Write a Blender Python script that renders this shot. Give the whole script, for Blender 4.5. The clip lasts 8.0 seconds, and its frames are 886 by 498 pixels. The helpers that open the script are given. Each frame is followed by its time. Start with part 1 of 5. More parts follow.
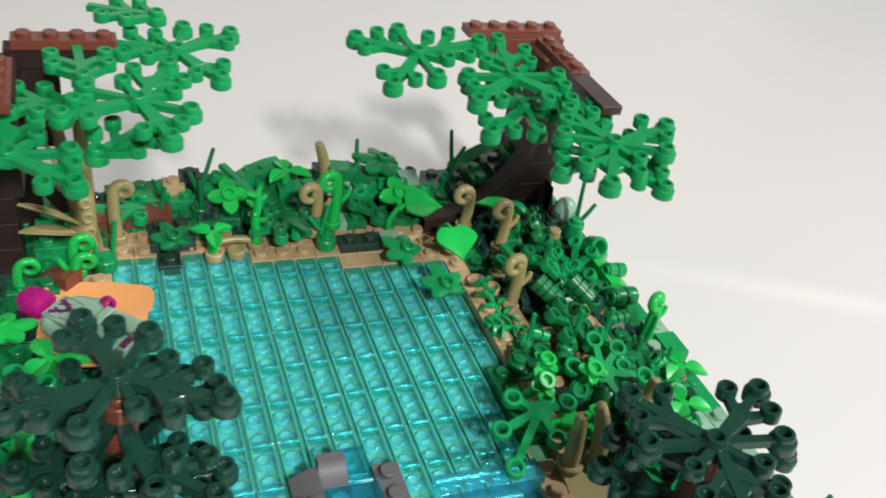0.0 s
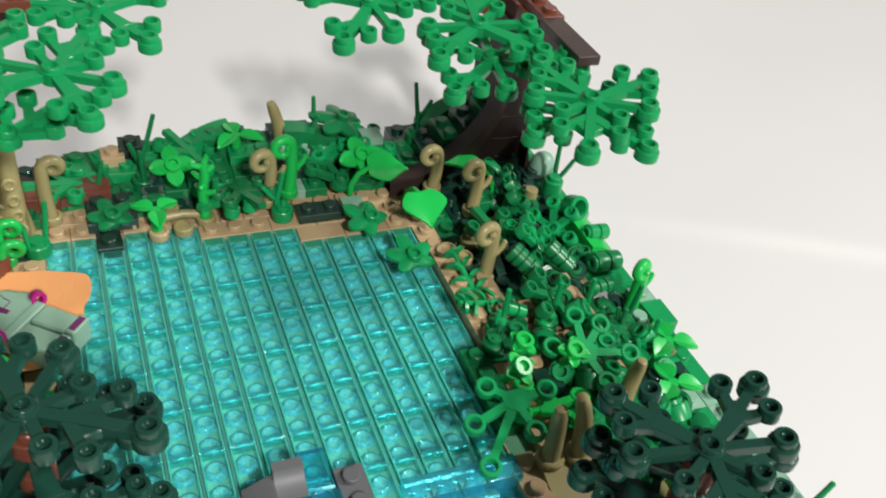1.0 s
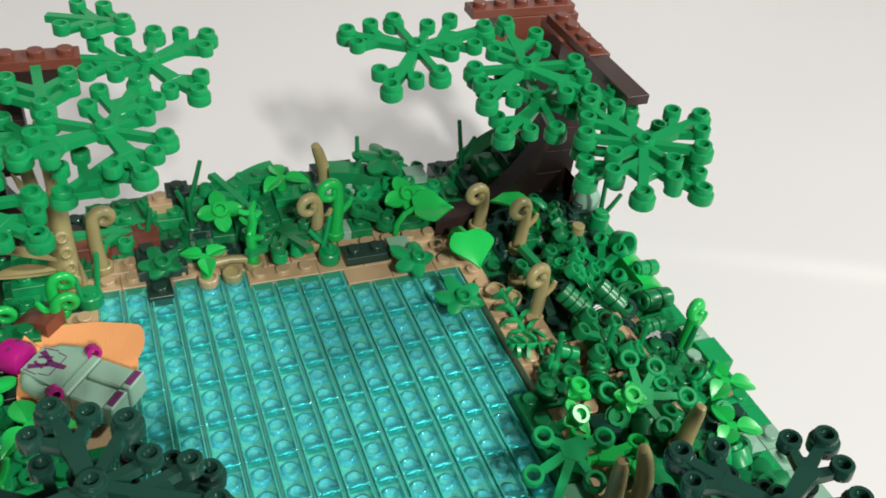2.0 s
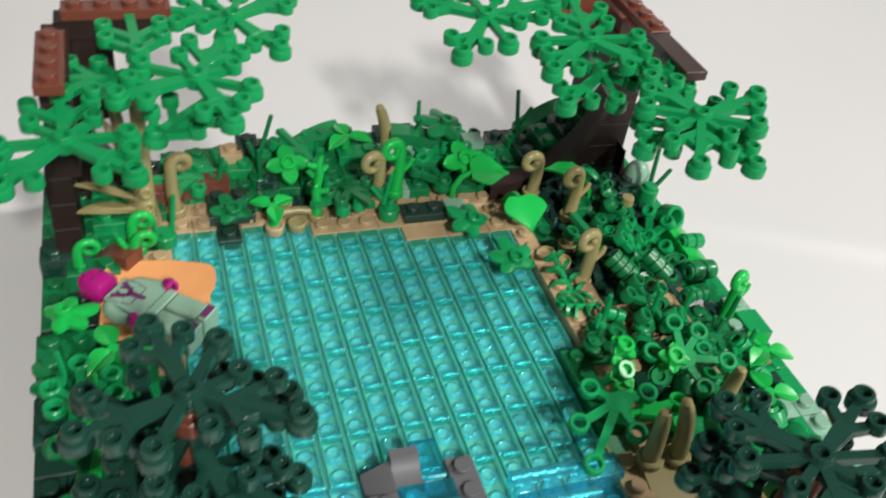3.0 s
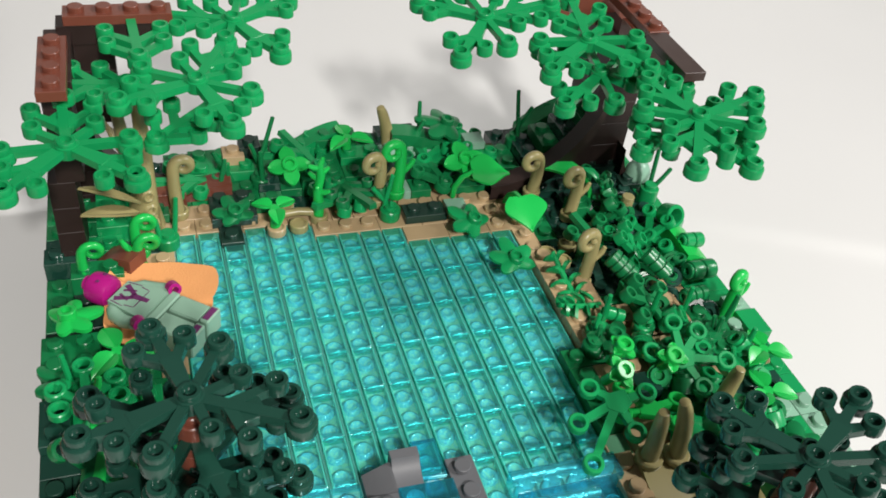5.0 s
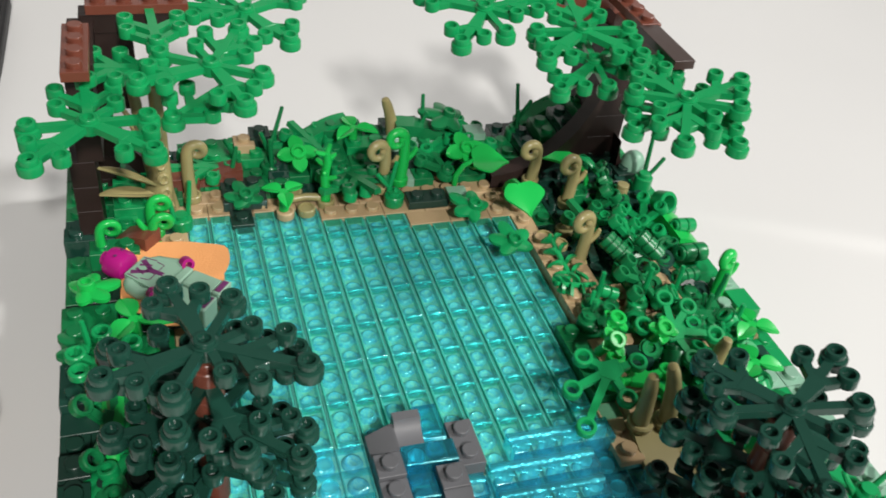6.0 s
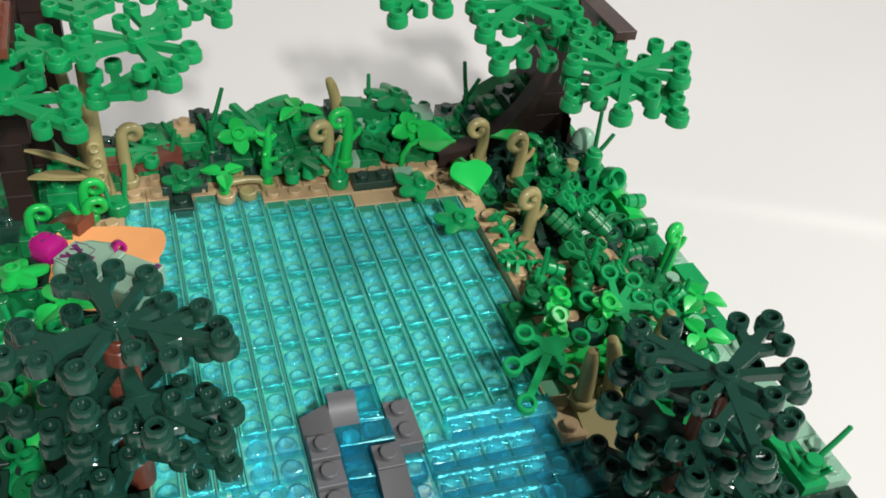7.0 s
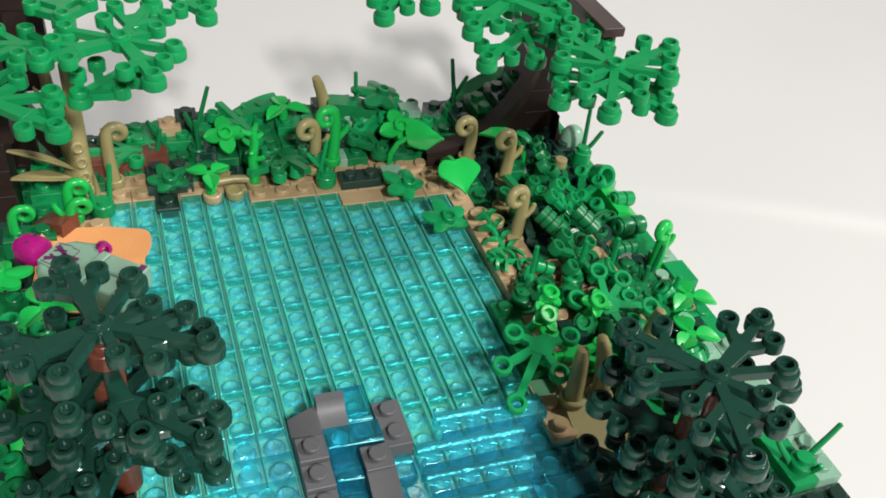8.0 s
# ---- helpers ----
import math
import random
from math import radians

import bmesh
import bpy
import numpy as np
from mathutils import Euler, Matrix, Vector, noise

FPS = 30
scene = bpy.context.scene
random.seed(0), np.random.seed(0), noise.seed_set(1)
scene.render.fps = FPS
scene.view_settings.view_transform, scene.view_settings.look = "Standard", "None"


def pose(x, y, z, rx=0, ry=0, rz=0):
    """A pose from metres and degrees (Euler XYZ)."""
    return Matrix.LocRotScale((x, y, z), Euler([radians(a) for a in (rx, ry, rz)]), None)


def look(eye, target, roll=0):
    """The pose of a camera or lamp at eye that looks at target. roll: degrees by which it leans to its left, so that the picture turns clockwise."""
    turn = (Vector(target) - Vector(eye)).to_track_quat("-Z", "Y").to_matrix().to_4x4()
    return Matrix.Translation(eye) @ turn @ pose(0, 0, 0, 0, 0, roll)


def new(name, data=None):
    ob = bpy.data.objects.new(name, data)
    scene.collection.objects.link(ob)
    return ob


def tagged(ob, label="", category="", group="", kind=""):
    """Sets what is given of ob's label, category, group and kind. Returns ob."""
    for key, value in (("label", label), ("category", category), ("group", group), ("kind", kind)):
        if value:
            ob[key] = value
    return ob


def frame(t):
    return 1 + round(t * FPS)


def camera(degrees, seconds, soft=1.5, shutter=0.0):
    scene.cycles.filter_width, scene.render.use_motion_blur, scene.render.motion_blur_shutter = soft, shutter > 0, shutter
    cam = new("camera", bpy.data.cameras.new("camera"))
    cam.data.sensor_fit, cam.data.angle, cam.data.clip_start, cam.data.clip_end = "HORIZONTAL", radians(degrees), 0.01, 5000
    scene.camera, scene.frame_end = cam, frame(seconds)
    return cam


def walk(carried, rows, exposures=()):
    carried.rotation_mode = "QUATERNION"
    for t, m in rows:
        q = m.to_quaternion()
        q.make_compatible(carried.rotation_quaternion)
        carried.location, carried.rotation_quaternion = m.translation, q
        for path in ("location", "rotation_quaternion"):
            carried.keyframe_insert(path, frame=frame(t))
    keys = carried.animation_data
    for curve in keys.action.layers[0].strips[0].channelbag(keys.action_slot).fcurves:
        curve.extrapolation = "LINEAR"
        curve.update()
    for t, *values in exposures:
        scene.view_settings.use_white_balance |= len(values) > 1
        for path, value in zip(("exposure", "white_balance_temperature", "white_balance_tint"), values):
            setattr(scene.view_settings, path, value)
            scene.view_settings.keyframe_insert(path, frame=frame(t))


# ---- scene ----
cam = camera(52.5, 8.0, soft=1.7, shutter=0.5)
PATH = [
    (0, (-0.00263, -0.25720, 0.22021), (0.10368, -0.03273, 0.05195), 10.31),
    (0.2, (0.00879, -0.25393, 0.22110), (0.11114, -0.03237, 0.04663), 8.79),
    (0.3, (0.01173, -0.24932, 0.21893), (0.11622, -0.03199, 0.04047), 9.24),
    (0.5, (0.01437, -0.24175, 0.21732), (0.12355, -0.03044, 0.03449), 9.87),
    (0.8, (0.01821, -0.23452, 0.21602), (0.12567, -0.02635, 0.02862), 9.38),
    (1, (0.01484, -0.23198, 0.21698), (0.12223, -0.02319, 0.03023), 9.43),
    (1.2, (0.01218, -0.23008, 0.21980), (0.11951, -0.01900, 0.03561), 9.62),
    (1.3, (0.01043, -0.22481, 0.21851), (0.11958, -0.01607, 0.03273), 9.79),
    (1.5, (0.00954, -0.22272, 0.21912), (0.11896, -0.01529, 0.03203), 9.78),
    (1.7, (0.01067, -0.22045, 0.22069), (0.11590, -0.00767, 0.03725), 8.22),
    (2.8, (0.00330, -0.23056, 0.22834), (0.09444, -0.01756, 0.03775), 7.38),
    (3, (-0.00467, -0.23364, 0.22487), (0.08591, -0.02030, 0.03440), 8.85),
    (3.2, (-0.01013, -0.23842, 0.22076), (0.07938, -0.02220, 0.03306), 9.47),
    (3.3, (-0.01240, -0.23856, 0.22342), (0.07175, -0.02201, 0.03362), 8.98),
    (3.5, (-0.01755, -0.24391, 0.22389), (0.05245, -0.02434, 0.03183), 7.26),
    (4, (-0.03299, -0.24445, 0.22327), (0.03593, -0.02417, 0.03163), 8.13),
    (4.2, (-0.02915, -0.23899, 0.22288), (0.04947, -0.02049, 0.03294), 9.10),
    (4.3, (-0.01906, -0.23618, 0.22667), (0.06065, -0.02061, 0.03386), 8.71),
    (4.5, (-0.00667, -0.23297, 0.22940), (0.07834, -0.01983, 0.03615), 8.32),
    (4.7, (-0.00227, -0.23217, 0.22917), (0.08672, -0.02066, 0.03592), 8.37),
    (5.8, (-0.00796, -0.24918, 0.22550), (0.07791, -0.03136, 0.03794), 7.97),
    (6, (-0.00706, -0.25292, 0.22605), (0.08017, -0.03514, 0.03906), 7.95),
    (6.3, (0.00160, -0.25663, 0.22414), (0.09006, -0.03891, 0.03766), 7.58),
    (6.5, (0.00695, -0.25776, 0.22364), (0.09593, -0.04018, 0.03726), 7.26),
    (7, (0.00781, -0.25675, 0.21869), (0.09951, -0.04082, 0.03169), 7.54),
    (7.5, (0.00814, -0.25782, 0.21754), (0.10072, -0.04241, 0.03038), 7.75),
    (8, (0.00883, -0.25507, 0.21821), (0.10362, -0.04094, 0.03068), 7.74),
]
EXPOSURES = [(0, -0.5), (0.6, -0.49), (1.5, -0.5), (3.0, -0.53), (3.3, -0.50), (4.0, -0.36), (4.3, -0.39), (4.6, -0.4), (6.0, -0.47), (8.0, -0.47)]
walk(cam, [(t, look(eye, target, roll)) for t, eye, target, roll in PATH], EXPOSURES)

# ---- light ----
U = 0.008            # one stud pitch
WZ = 0.0224          # water surface above the table


def P(x, y, z):
    return Vector((x * U, y * U, WZ + z * U))


world = bpy.data.worlds.new("room_light")
scene.world = world
world.use_nodes = True
world.node_tree.nodes["Background"].inputs[0].default_value = (1.0, 0.97, 0.94, 1)
world.node_tree.nodes["Background"].inputs[1].default_value = 0.135


def area_lamp(name, eye, target, size, power, colour, tall=None):
    data = bpy.data.lights.new(name, "AREA")
    data.shape, data.size, data.energy, data.color = "ELLIPSE", size, power, colour
    data.size_y = tall or size
    ob = new(name, data)
    ob.matrix_world = look(eye, target)
    return ob


area_lamp("ceiling_lamp", (0.09, -1.41, 1.20), (0.12, 0.0, 0.03), 0.13, 45, (1.0, 0.965, 0.92), 0.2)
area_lamp("ceiling_lamp", (1.34, -0.48, 1.30), (0.1, 0.0, 0.0), 0.2, 37, (1.0, 0.98, 0.95))


# ---- materials ----
def material(name):
    m = bpy.data.materials.new(name)
    m.use_nodes = True
    return m, m.node_tree.nodes, m.node_tree.links, m.node_tree.nodes["Principled BSDF"]


def plastic(name, rgb, rough=0.29, vary=0.12, metal=0.0, bump=0.05, second=None, shine=0.36):
    """Moulded plastic: small shade changes from piece to piece, faint cloudiness, fine scuffs in the gloss."""
    m, n, l, b = material(name)
    info = n.new("ShaderNodeObjectInfo")
    isl = n.new("ShaderNodeNewGeometry")
    tex = n.new("ShaderNodeTexCoord")
    big = n.new("ShaderNodeTexNoise")
    big.inputs["Scale"].default_value, big.inputs["Detail"].default_value = 90, 3
    fine = n.new("ShaderNodeTexNoise")
    fine.inputs["Scale"].default_value, fine.inputs["Detail"].default_value = 1400, 2
    l.new(tex.outputs["Object"], big.inputs["Vector"])
    l.new(tex.outputs["Object"], fine.inputs["Vector"])
    add = n.new("ShaderNodeMath")
    add.operation = "ADD"
    l.new(info.outputs["Random"], add.inputs[0])
    l.new(isl.outputs["Random Per Island"], add.inputs[1])
    add2 = n.new("ShaderNodeMath")
    add2.operation = "ADD"
    l.new(add.outputs[0], add2.inputs[0])
    l.new(big.outputs["Fac"], add2.inputs[1])
    ramp = n.new("ShaderNodeMapRange")
    ramp.inputs["From Min"].default_value, ramp.inputs["From Max"].default_value = 0.3, 2.4
    ramp.inputs["To Min"].default_value, ramp.inputs["To Max"].default_value = 1 - vary, 1 + vary
    l.new(add2.outputs[0], ramp.inputs["Value"])
    hsv = n.new("ShaderNodeHueSaturation")
    hsv.inputs["Color"].default_value = (*rgb, 1)
    l.new(ramp.outputs[0], hsv.inputs["Value"])
    if second:
        # cloudy patches of a second tint, about a third of a stud across
        patch = n.new("ShaderNodeTexNoise")
        patch.inputs["Scale"].default_value, patch.inputs["Detail"].default_value, patch.inputs["Distortion"].default_value = 520, 3, 1.8
        l.new(tex.outputs["Object"], patch.inputs["Vector"])
        edge = n.new("ShaderNodeMapRange")
        edge.inputs["From Min"].default_value, edge.inputs["From Max"].default_value = 0.45, 0.56
        l.new(patch.outputs["Fac"], edge.inputs["Value"])
        two = n.new("ShaderNodeMix")
        two.data_type = "RGBA"
        two.inputs[6].default_value, two.inputs[7].default_value = (*rgb, 1), (*second, 1)
        l.new(edge.outputs[0], two.inputs[0])
        l.new(two.outputs[2], hsv.inputs["Color"])
    l.new(hsv.outputs[0], b.inputs["Base Color"])
    r = n.new("ShaderNodeMapRange")
    r.inputs["To Min"].default_value, r.inputs["To Max"].default_value = rough - 0.06, rough + 0.1
    l.new(big.outputs["Fac"], r.inputs["Value"])
    l.new(r.outputs[0], b.inputs["Roughness"])
    bp = n.new("ShaderNodeBump")
    bp.inputs["Strength"].default_value, bp.inputs["Distance"].default_value = bump, 0.0004
    l.new(fine.outputs["Fac"], bp.inputs["Height"])
    l.new(bp.outputs[0], b.inputs["Normal"])
    b.inputs["Metallic"].default_value = metal
    b.inputs["Specular IOR Level"].default_value = shine
    return m


def clear_plastic(name, rgb, gloss=0.08, base=0.07, cloud=0.1, shine=None, ripple=0.1):
    """Tinted see-through plastic: light passes, Fresnel drives the gloss."""
    m = bpy.data.materials.new(name)
    m.use_nodes = True
    n, l = m.node_tree.nodes, m.node_tree.links
    n.remove(n["Principled BSDF"])
    out = n["Material Output"]
    thru = n.new("ShaderNodeBsdfTransparent")
    thru.inputs[0].default_value = (*rgb, 1)
    glo = n.new("ShaderNodeBsdfGlossy")
    glo.inputs["Roughness"].default_value = gloss
    glo.inputs["Color"].default_value = (*(shine or (0.25 + 0.75 * rgb[0], 0.95, 1.0)), 1)
    body = n.new("ShaderNodeBsdfDiffuse")
    body.inputs[0].default_value = (0.6 * rgb[0], 0.9 * rgb[1], 0.82 * rgb[2], 1)
    lw = n.new("ShaderNodeLayerWeight")
    lw.inputs[0].default_value = 0.5
    pw = n.new("ShaderNodeMath")
    pw.operation, pw.inputs[1].default_value = "POWER", 4.0
    l.new(lw.outputs["Facing"], pw.inputs[0])
    fr = n.new("ShaderNodeMapRange")
    fr.inputs["To Min"].default_value, fr.inputs["To Max"].default_value = base, 1.0
    l.new(pw.outputs[0], fr.inputs["Value"])
    tex = n.new("ShaderNodeTexCoord")
    noi = n.new("ShaderNodeTexNoise")
    noi.inputs["Scale"].default_value, noi.inputs["Detail"].default_value = 420, 2
    l.new(tex.outputs["Object"], noi.inputs["Vector"])
    bp = n.new("ShaderNodeBump")
    bp.inputs["Strength"].default_value, bp.inputs["Distance"].default_value = ripple, 0.0005
    l.new(noi.outputs["Fac"], bp.inputs["Height"])
    l.new(bp.outputs[0], glo.inputs["Normal"])
    mix0 = n.new("ShaderNodeMixShader")
    mix0.inputs[0].default_value = cloud
    l.new(thru.outputs[0], mix0.inputs[1])
    l.new(body.outputs[0], mix0.inputs[2])
    mix = n.new("ShaderNodeMixShader")
    l.new(fr.outputs[0], mix.inputs[0])
    l.new(mix0.outputs[0], mix.inputs[1])
    l.new(glo.outputs[0], mix.inputs[2])
    l.new(mix.outputs[0], out.inputs["Surface"])
    return m


def sheet_white():
    """Satin white board with faint mottling and long soft waves."""
    m, n, l, b = material("white_board")
    tex = n.new("ShaderNodeTexCoord")
    a = n.new("ShaderNodeTexNoise")
    a.inputs["Scale"].default_value, a.inputs["Detail"].default_value = 5, 3
    c = n.new("ShaderNodeTexNoise")
    c.inputs["Scale"].default_value = 220
    l.new(tex.outputs["Object"], a.inputs["Vector"])
    l.new(tex.outputs["Object"], c.inputs["Vector"])
    mx = n.new("ShaderNodeMix")
    mx.data_type = "RGBA"
    mx.inputs[6].default_value, mx.inputs[7].default_value = (0.615, 0.612, 0.604, 1), (0.66, 0.657, 0.648, 1)
    l.new(a.outputs["Fac"], mx.inputs[0])
    l.new(mx.outputs[2], b.inputs["Base Color"])
    b.inputs["Roughness"].default_value = 0.42
    bp = n.new("ShaderNodeBump")
    bp.inputs["Strength"].default_value, bp.inputs["Distance"].default_value = 0.06, 0.0005
    l.new(c.outputs["Fac"], bp.inputs["Height"])
    l.new(bp.outputs[0], b.inputs["Normal"])
    return m


GREEN = plastic("green_plastic", (0.006, 0.25, 0.075))
LIME = plastic("bright_green_plastic", (0.010, 0.40, 0.068), rough=0.3)
DARKGREEN = plastic("dark_green_plastic", (0.010, 0.048, 0.033), rough=0.16, shine=0.55)
SAND = plastic("sand_green_plastic", (0.21, 0.38, 0.28))
TAN = plastic("tan_plastic", (0.42, 0.30, 0.17))
OLIVE = plastic("olive_tan_plastic", (0.285, 0.245, 0.11))
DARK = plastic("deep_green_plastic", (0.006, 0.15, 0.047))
RUST = plastic("reddish_brown_plastic", (0.15, 0.045, 0.028))
BROWN = plastic("dark_brown_plastic", (0.025, 0.0145, 0.0125), rough=0.45, shine=0.25)
GREY = plastic("dark_grey_plastic", (0.108, 0.110, 0.118), rough=0.42)
# dulled dark green, with the side bank's shade put into it
SHADEGREEN = plastic("shaded_dark_green_plastic", (0.010, 0.046, 0.03), rough=0.48, shine=0.22)
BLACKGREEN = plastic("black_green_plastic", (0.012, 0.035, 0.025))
# second tints on bed and studs stand in for light rippled by the tiles
BED = plastic("pale_teal_plastic", (0.42, 0.61, 0.45), rough=0.2, second=(0.27, 0.52, 0.53))
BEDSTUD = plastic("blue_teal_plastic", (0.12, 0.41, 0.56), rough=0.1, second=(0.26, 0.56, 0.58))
STUDTOP = plastic("lit_blue_teal_plastic", (0.20, 0.50, 0.60), rough=0.08, second=(0.40, 0.62, 0.55), shine=0.7)
GROOVE = plastic("deep_teal_plastic", (0.10, 0.37, 0.33), rough=0.3)
WATER = clear_plastic("clear_aqua_plastic", (0.49, 0.93, 0.90), 0.11, 0.06, 0.05)
WALL = clear_plastic("clear_aqua_wall", (0.7, 1.0, 0.95), 0.2, 0.08, 0.55)
# cyan gloss for added lips, standing in for light reflected inside the plastic
TILEGLINT = clear_plastic("clear_aqua_glint", (0.66, 0.94, 0.99), 0.36, 0.42, 0.04, (0.25, 0.93, 1.0), 3.4)
GLINT = clear_plastic("clear_blue_glint", (0.62, 0.95, 0.98), 0.36, 0.5, 0.1, (0.3, 0.92, 1.0), 1.4)
DEEP = clear_plastic("clear_blue_plastic", (0.30, 0.78, 0.86), 0.14, 0.13, 0.08)
FALL = clear_plastic("deep_clear_blue_plastic", (0.12, 0.56, 0.70), 0.12, 0.10, 0.10)
BOARD = sheet_white()


# ---- mesh building, in stud pitches ----
class Shape:
    def __init__(self):
        self.v, self.f, self.m = [], [], []

    def add(self, verts, faces, m=None, slot=0):
        o = len(self.v)
        self.v += [(m @ Vector(p))[:] for p in verts] if m is not None else [tuple(p) for p in verts]
        self.f += [tuple(o + i for i in f) for f in faces]
        self.m += [slot] * len(faces)
        return self

    def box(self, x0, y0, z0, x1, y1, z1, bev=0.035, m=None, slot=0):
        """A block with chamfered edges."""
        lo, hi = (x0, y0, z0), (x1, y1, z1)
        vs, at = [], {}
        for c in [(i, j, k) for i in (0, 1) for j in (0, 1) for k in (0, 1)]:
            for a in range(3):
                p = []
                for b in range(3):
                    e = hi[b] if c[b] else lo[b]
                    p.append(e if b == a else e + (-bev if c[b] else bev))
                at[c, a] = len(vs)
                vs.append(p)
        fs = []
        for a in range(3):
            b, c = (a + 1) % 3, (a + 2) % 3
            for s in (0, 1):
                q = []
                for i, j in ((0, 0), (1, 0), (1, 1), (0, 1)):
                    k = [0, 0, 0]
                    k[a], k[b], k[c] = s, i, j
                    q.append(at[tuple(k), a])
                fs.append(q if s else q[::-1])
            for i in (0, 1):
                for j in (0, 1):
                    k0, k1 = [0, 0, 0], [0, 0, 0]
                    k0[b], k0[c], k1[b], k1[c] = i, j, i, j
                    k1[a] = 1
                    q = [at[tuple(k0), b], at[tuple(k1), b], at[tuple(k1), c], at[tuple(k0), c]]
                    fs.append(q if i == j else q[::-1])
        for c in [(i, j, k) for i in (0, 1) for j in (0, 1) for k in (0, 1)]:
            q = [at[c, 0], at[c, 1], at[c, 2]]
            fs.append(q if sum(c) % 2 else q[::-1])
        return self.add(vs, fs, m, slot)

    def lathe(self, prof, n=16, m=None, slot=0):
        """Turn a profile of (radius, height) round the z axis; ends with radius 0 close."""
        vs, fs, rings = [], [], []
        for r, z in prof:
            if r < 1e-6:
                rings.append([len(vs)])
                vs.append((0, 0, z))
            else:
                rings.append(list(range(len(vs), len(vs) + n)))
                vs += [(r * math.cos(2 * math.pi * k / n), r * math.sin(2 * math.pi * k / n), z) for k in range(n)]
        for a, b in zip(rings, rings[1:]):
            for k in range(n):
                j = (k + 1) % n
                if len(a) == 1 and len(b) > 1:
                    fs.append((a[0], b[j], b[k]))
                elif len(b) == 1 and len(a) > 1:
                    fs.append((a[k], a[j], b[0]))
                elif len(a) > 1:
                    fs.append((a[k], a[j], b[j], b[k]))
        return self.add(vs, fs, m, slot)

    def sweep(self, pts, radii, n=10, m=None, slot=0, flat=1.0):
        """A round bar along points; radii a number or one a point."""
        pts = [Vector(p) for p in pts]
        if not hasattr(radii, "__len__"):
            radii = [radii] * len(pts)
        d0 = (pts[1] - pts[0]).normalized()
        side = d0.cross(Vector((0, 0, 1)) if abs(d0.z) < 0.9 else Vector((0, 1, 0))).normalized()
        vs, fs = [pts[0][:]], []
        prev = d0
        for i, p in enumerate(pts):
            d = ((pts[min(i + 1, len(pts) - 1)]) - pts[max(i - 1, 0)]).normalized()
            side = (prev.rotation_difference(d)) @ side
            prev = d
            up = d.cross(side)
            for k in range(n):
                a = 2 * math.pi * k / n
                vs.append((p + radii[i] * (math.cos(a) * side + flat * math.sin(a) * up))[:])
        vs.append((pts[-1] + (pts[-1] - pts[-2]).normalized() * radii[-1] * 0.5)[:])
        for i in range(len(pts) - 1):
            for k in range(n):
                j = (k + 1) % n
                fs.append((1 + i * n + k, 1 + (i + 1) * n + k, 1 + (i + 1) * n + j, 1 + i * n + j)[::-1])
        last = 1 + (len(pts) - 1) * n
        for k in range(n):
            j = (k + 1) % n
            fs.append((0, 1 + j, 1 + k)[::-1])
            fs.append((last + k, last + j, len(vs) - 1))
        return self.add(vs, fs, m, slot)

    def slab(self, outline, z0, z1, m=None, slot=0, bev=0.04):
        """A flat piece cut to an outline (counter-clockwise), with a chamfered rim on top."""
        n = len(outline)
        c = Vector((sum(p[0] for p in outline) / n, sum(p[1] for p in outline) / n))
        inner = [(c + (Vector(p) - c) * (1 - bev / max(0.2, (Vector(p) - c).length)))[:] for p in outline]
        vs = [(*p, z0) for p in outline] + [(*p, z1 - bev) for p in outline] + [(*p, z1) for p in inner]
        fs = [tuple(range(n))[::-1], tuple(range(2 * n, 3 * n))]
        for k in range(n):
            j = (k + 1) % n
            fs += [(k, j, n + j, n + k), (n + k, n + j, 2 * n + j, 2 * n + k)]
        return self.add(vs, fs, m, slot)

    def beam(self, a, b, w, h, z=0.0, w2=None, m=None, slot=0):
        """A flat arm from a to b in the plane, w wide, h thick, top at z."""
        a, b = Vector(a), Vector(b)
        d = (b - a).normalized()
        s = Vector((-d.y, d.x))
        w2 = w if w2 is None else w2
        o = [(a - s * w / 2)[:], (b - s * w2 / 2)[:], (b + s * w2 / 2)[:], (a + s * w / 2)[:]]
        return self.slab(o, z - h, z, m, slot, bev=0.03)

    def blade(self, length, width, droop=0.3, cup=0.12, thick=0.09, m=None, slot=0, shape=None, n=8):
        """A leaf blade along +y with a folded midrib."""
        shape = shape or (lambda t: math.sin(math.pi * t ** 0.8) ** 0.8)
        vs, fs = [], []
        for side in (0, 1):
            for i in range(n + 1):
                t = i / n
                w = max(0.02, width / 2 * shape(t))
                z = -droop * t * t * length - side * thick
                for k in (-1, -0.5, 0, 0.5, 1):
                    vs.append((k * w, t * length, z + cup * abs(k) * w * 2 - (0.04 if k == 0 and not side else 0)))
        row = (n + 1) * 5
        for i in range(n):
            for k in range(4):
                a = i * 5 + k
                fs.append((a, a + 1, a + 6, a + 5))
                fs.append((row + a, row + a + 5, row + a + 6, row + a + 1))
            for k in (0, 4):
                a = i * 5 + k
                q = (a, a + 5, row + a + 5, row + a)
                fs.append(q if k == 0 else q[::-1])
        for i in (0, n):
            for k in range(4):
                a = i * 5 + k
                q = (a, a + 1, row + a + 1, row + a)
                fs.append(q[::-1] if i == 0 else q)
        return self.add(vs, fs, m, slot)

    def mesh(self, name, *mats, smooth=True):
        me = bpy.data.meshes.new(name)
        me.from_pydata([(x * U, y * U, z * U) for x, y, z in self.v], [], self.f)
        for mt in mats:
            me.materials.append(mt)
        me.polygons.foreach_set("material_index", self.m)
        if smooth:
            me.shade_smooth()
            me.set_sharp_from_angle(angle=radians(38))
        me.update()
        return me


def at(x, y, z, rx=0, ry=0, rz=0):
    """Placing inside a shape, in studs and degrees."""
    return pose(x, y, z, rx, ry, rz)


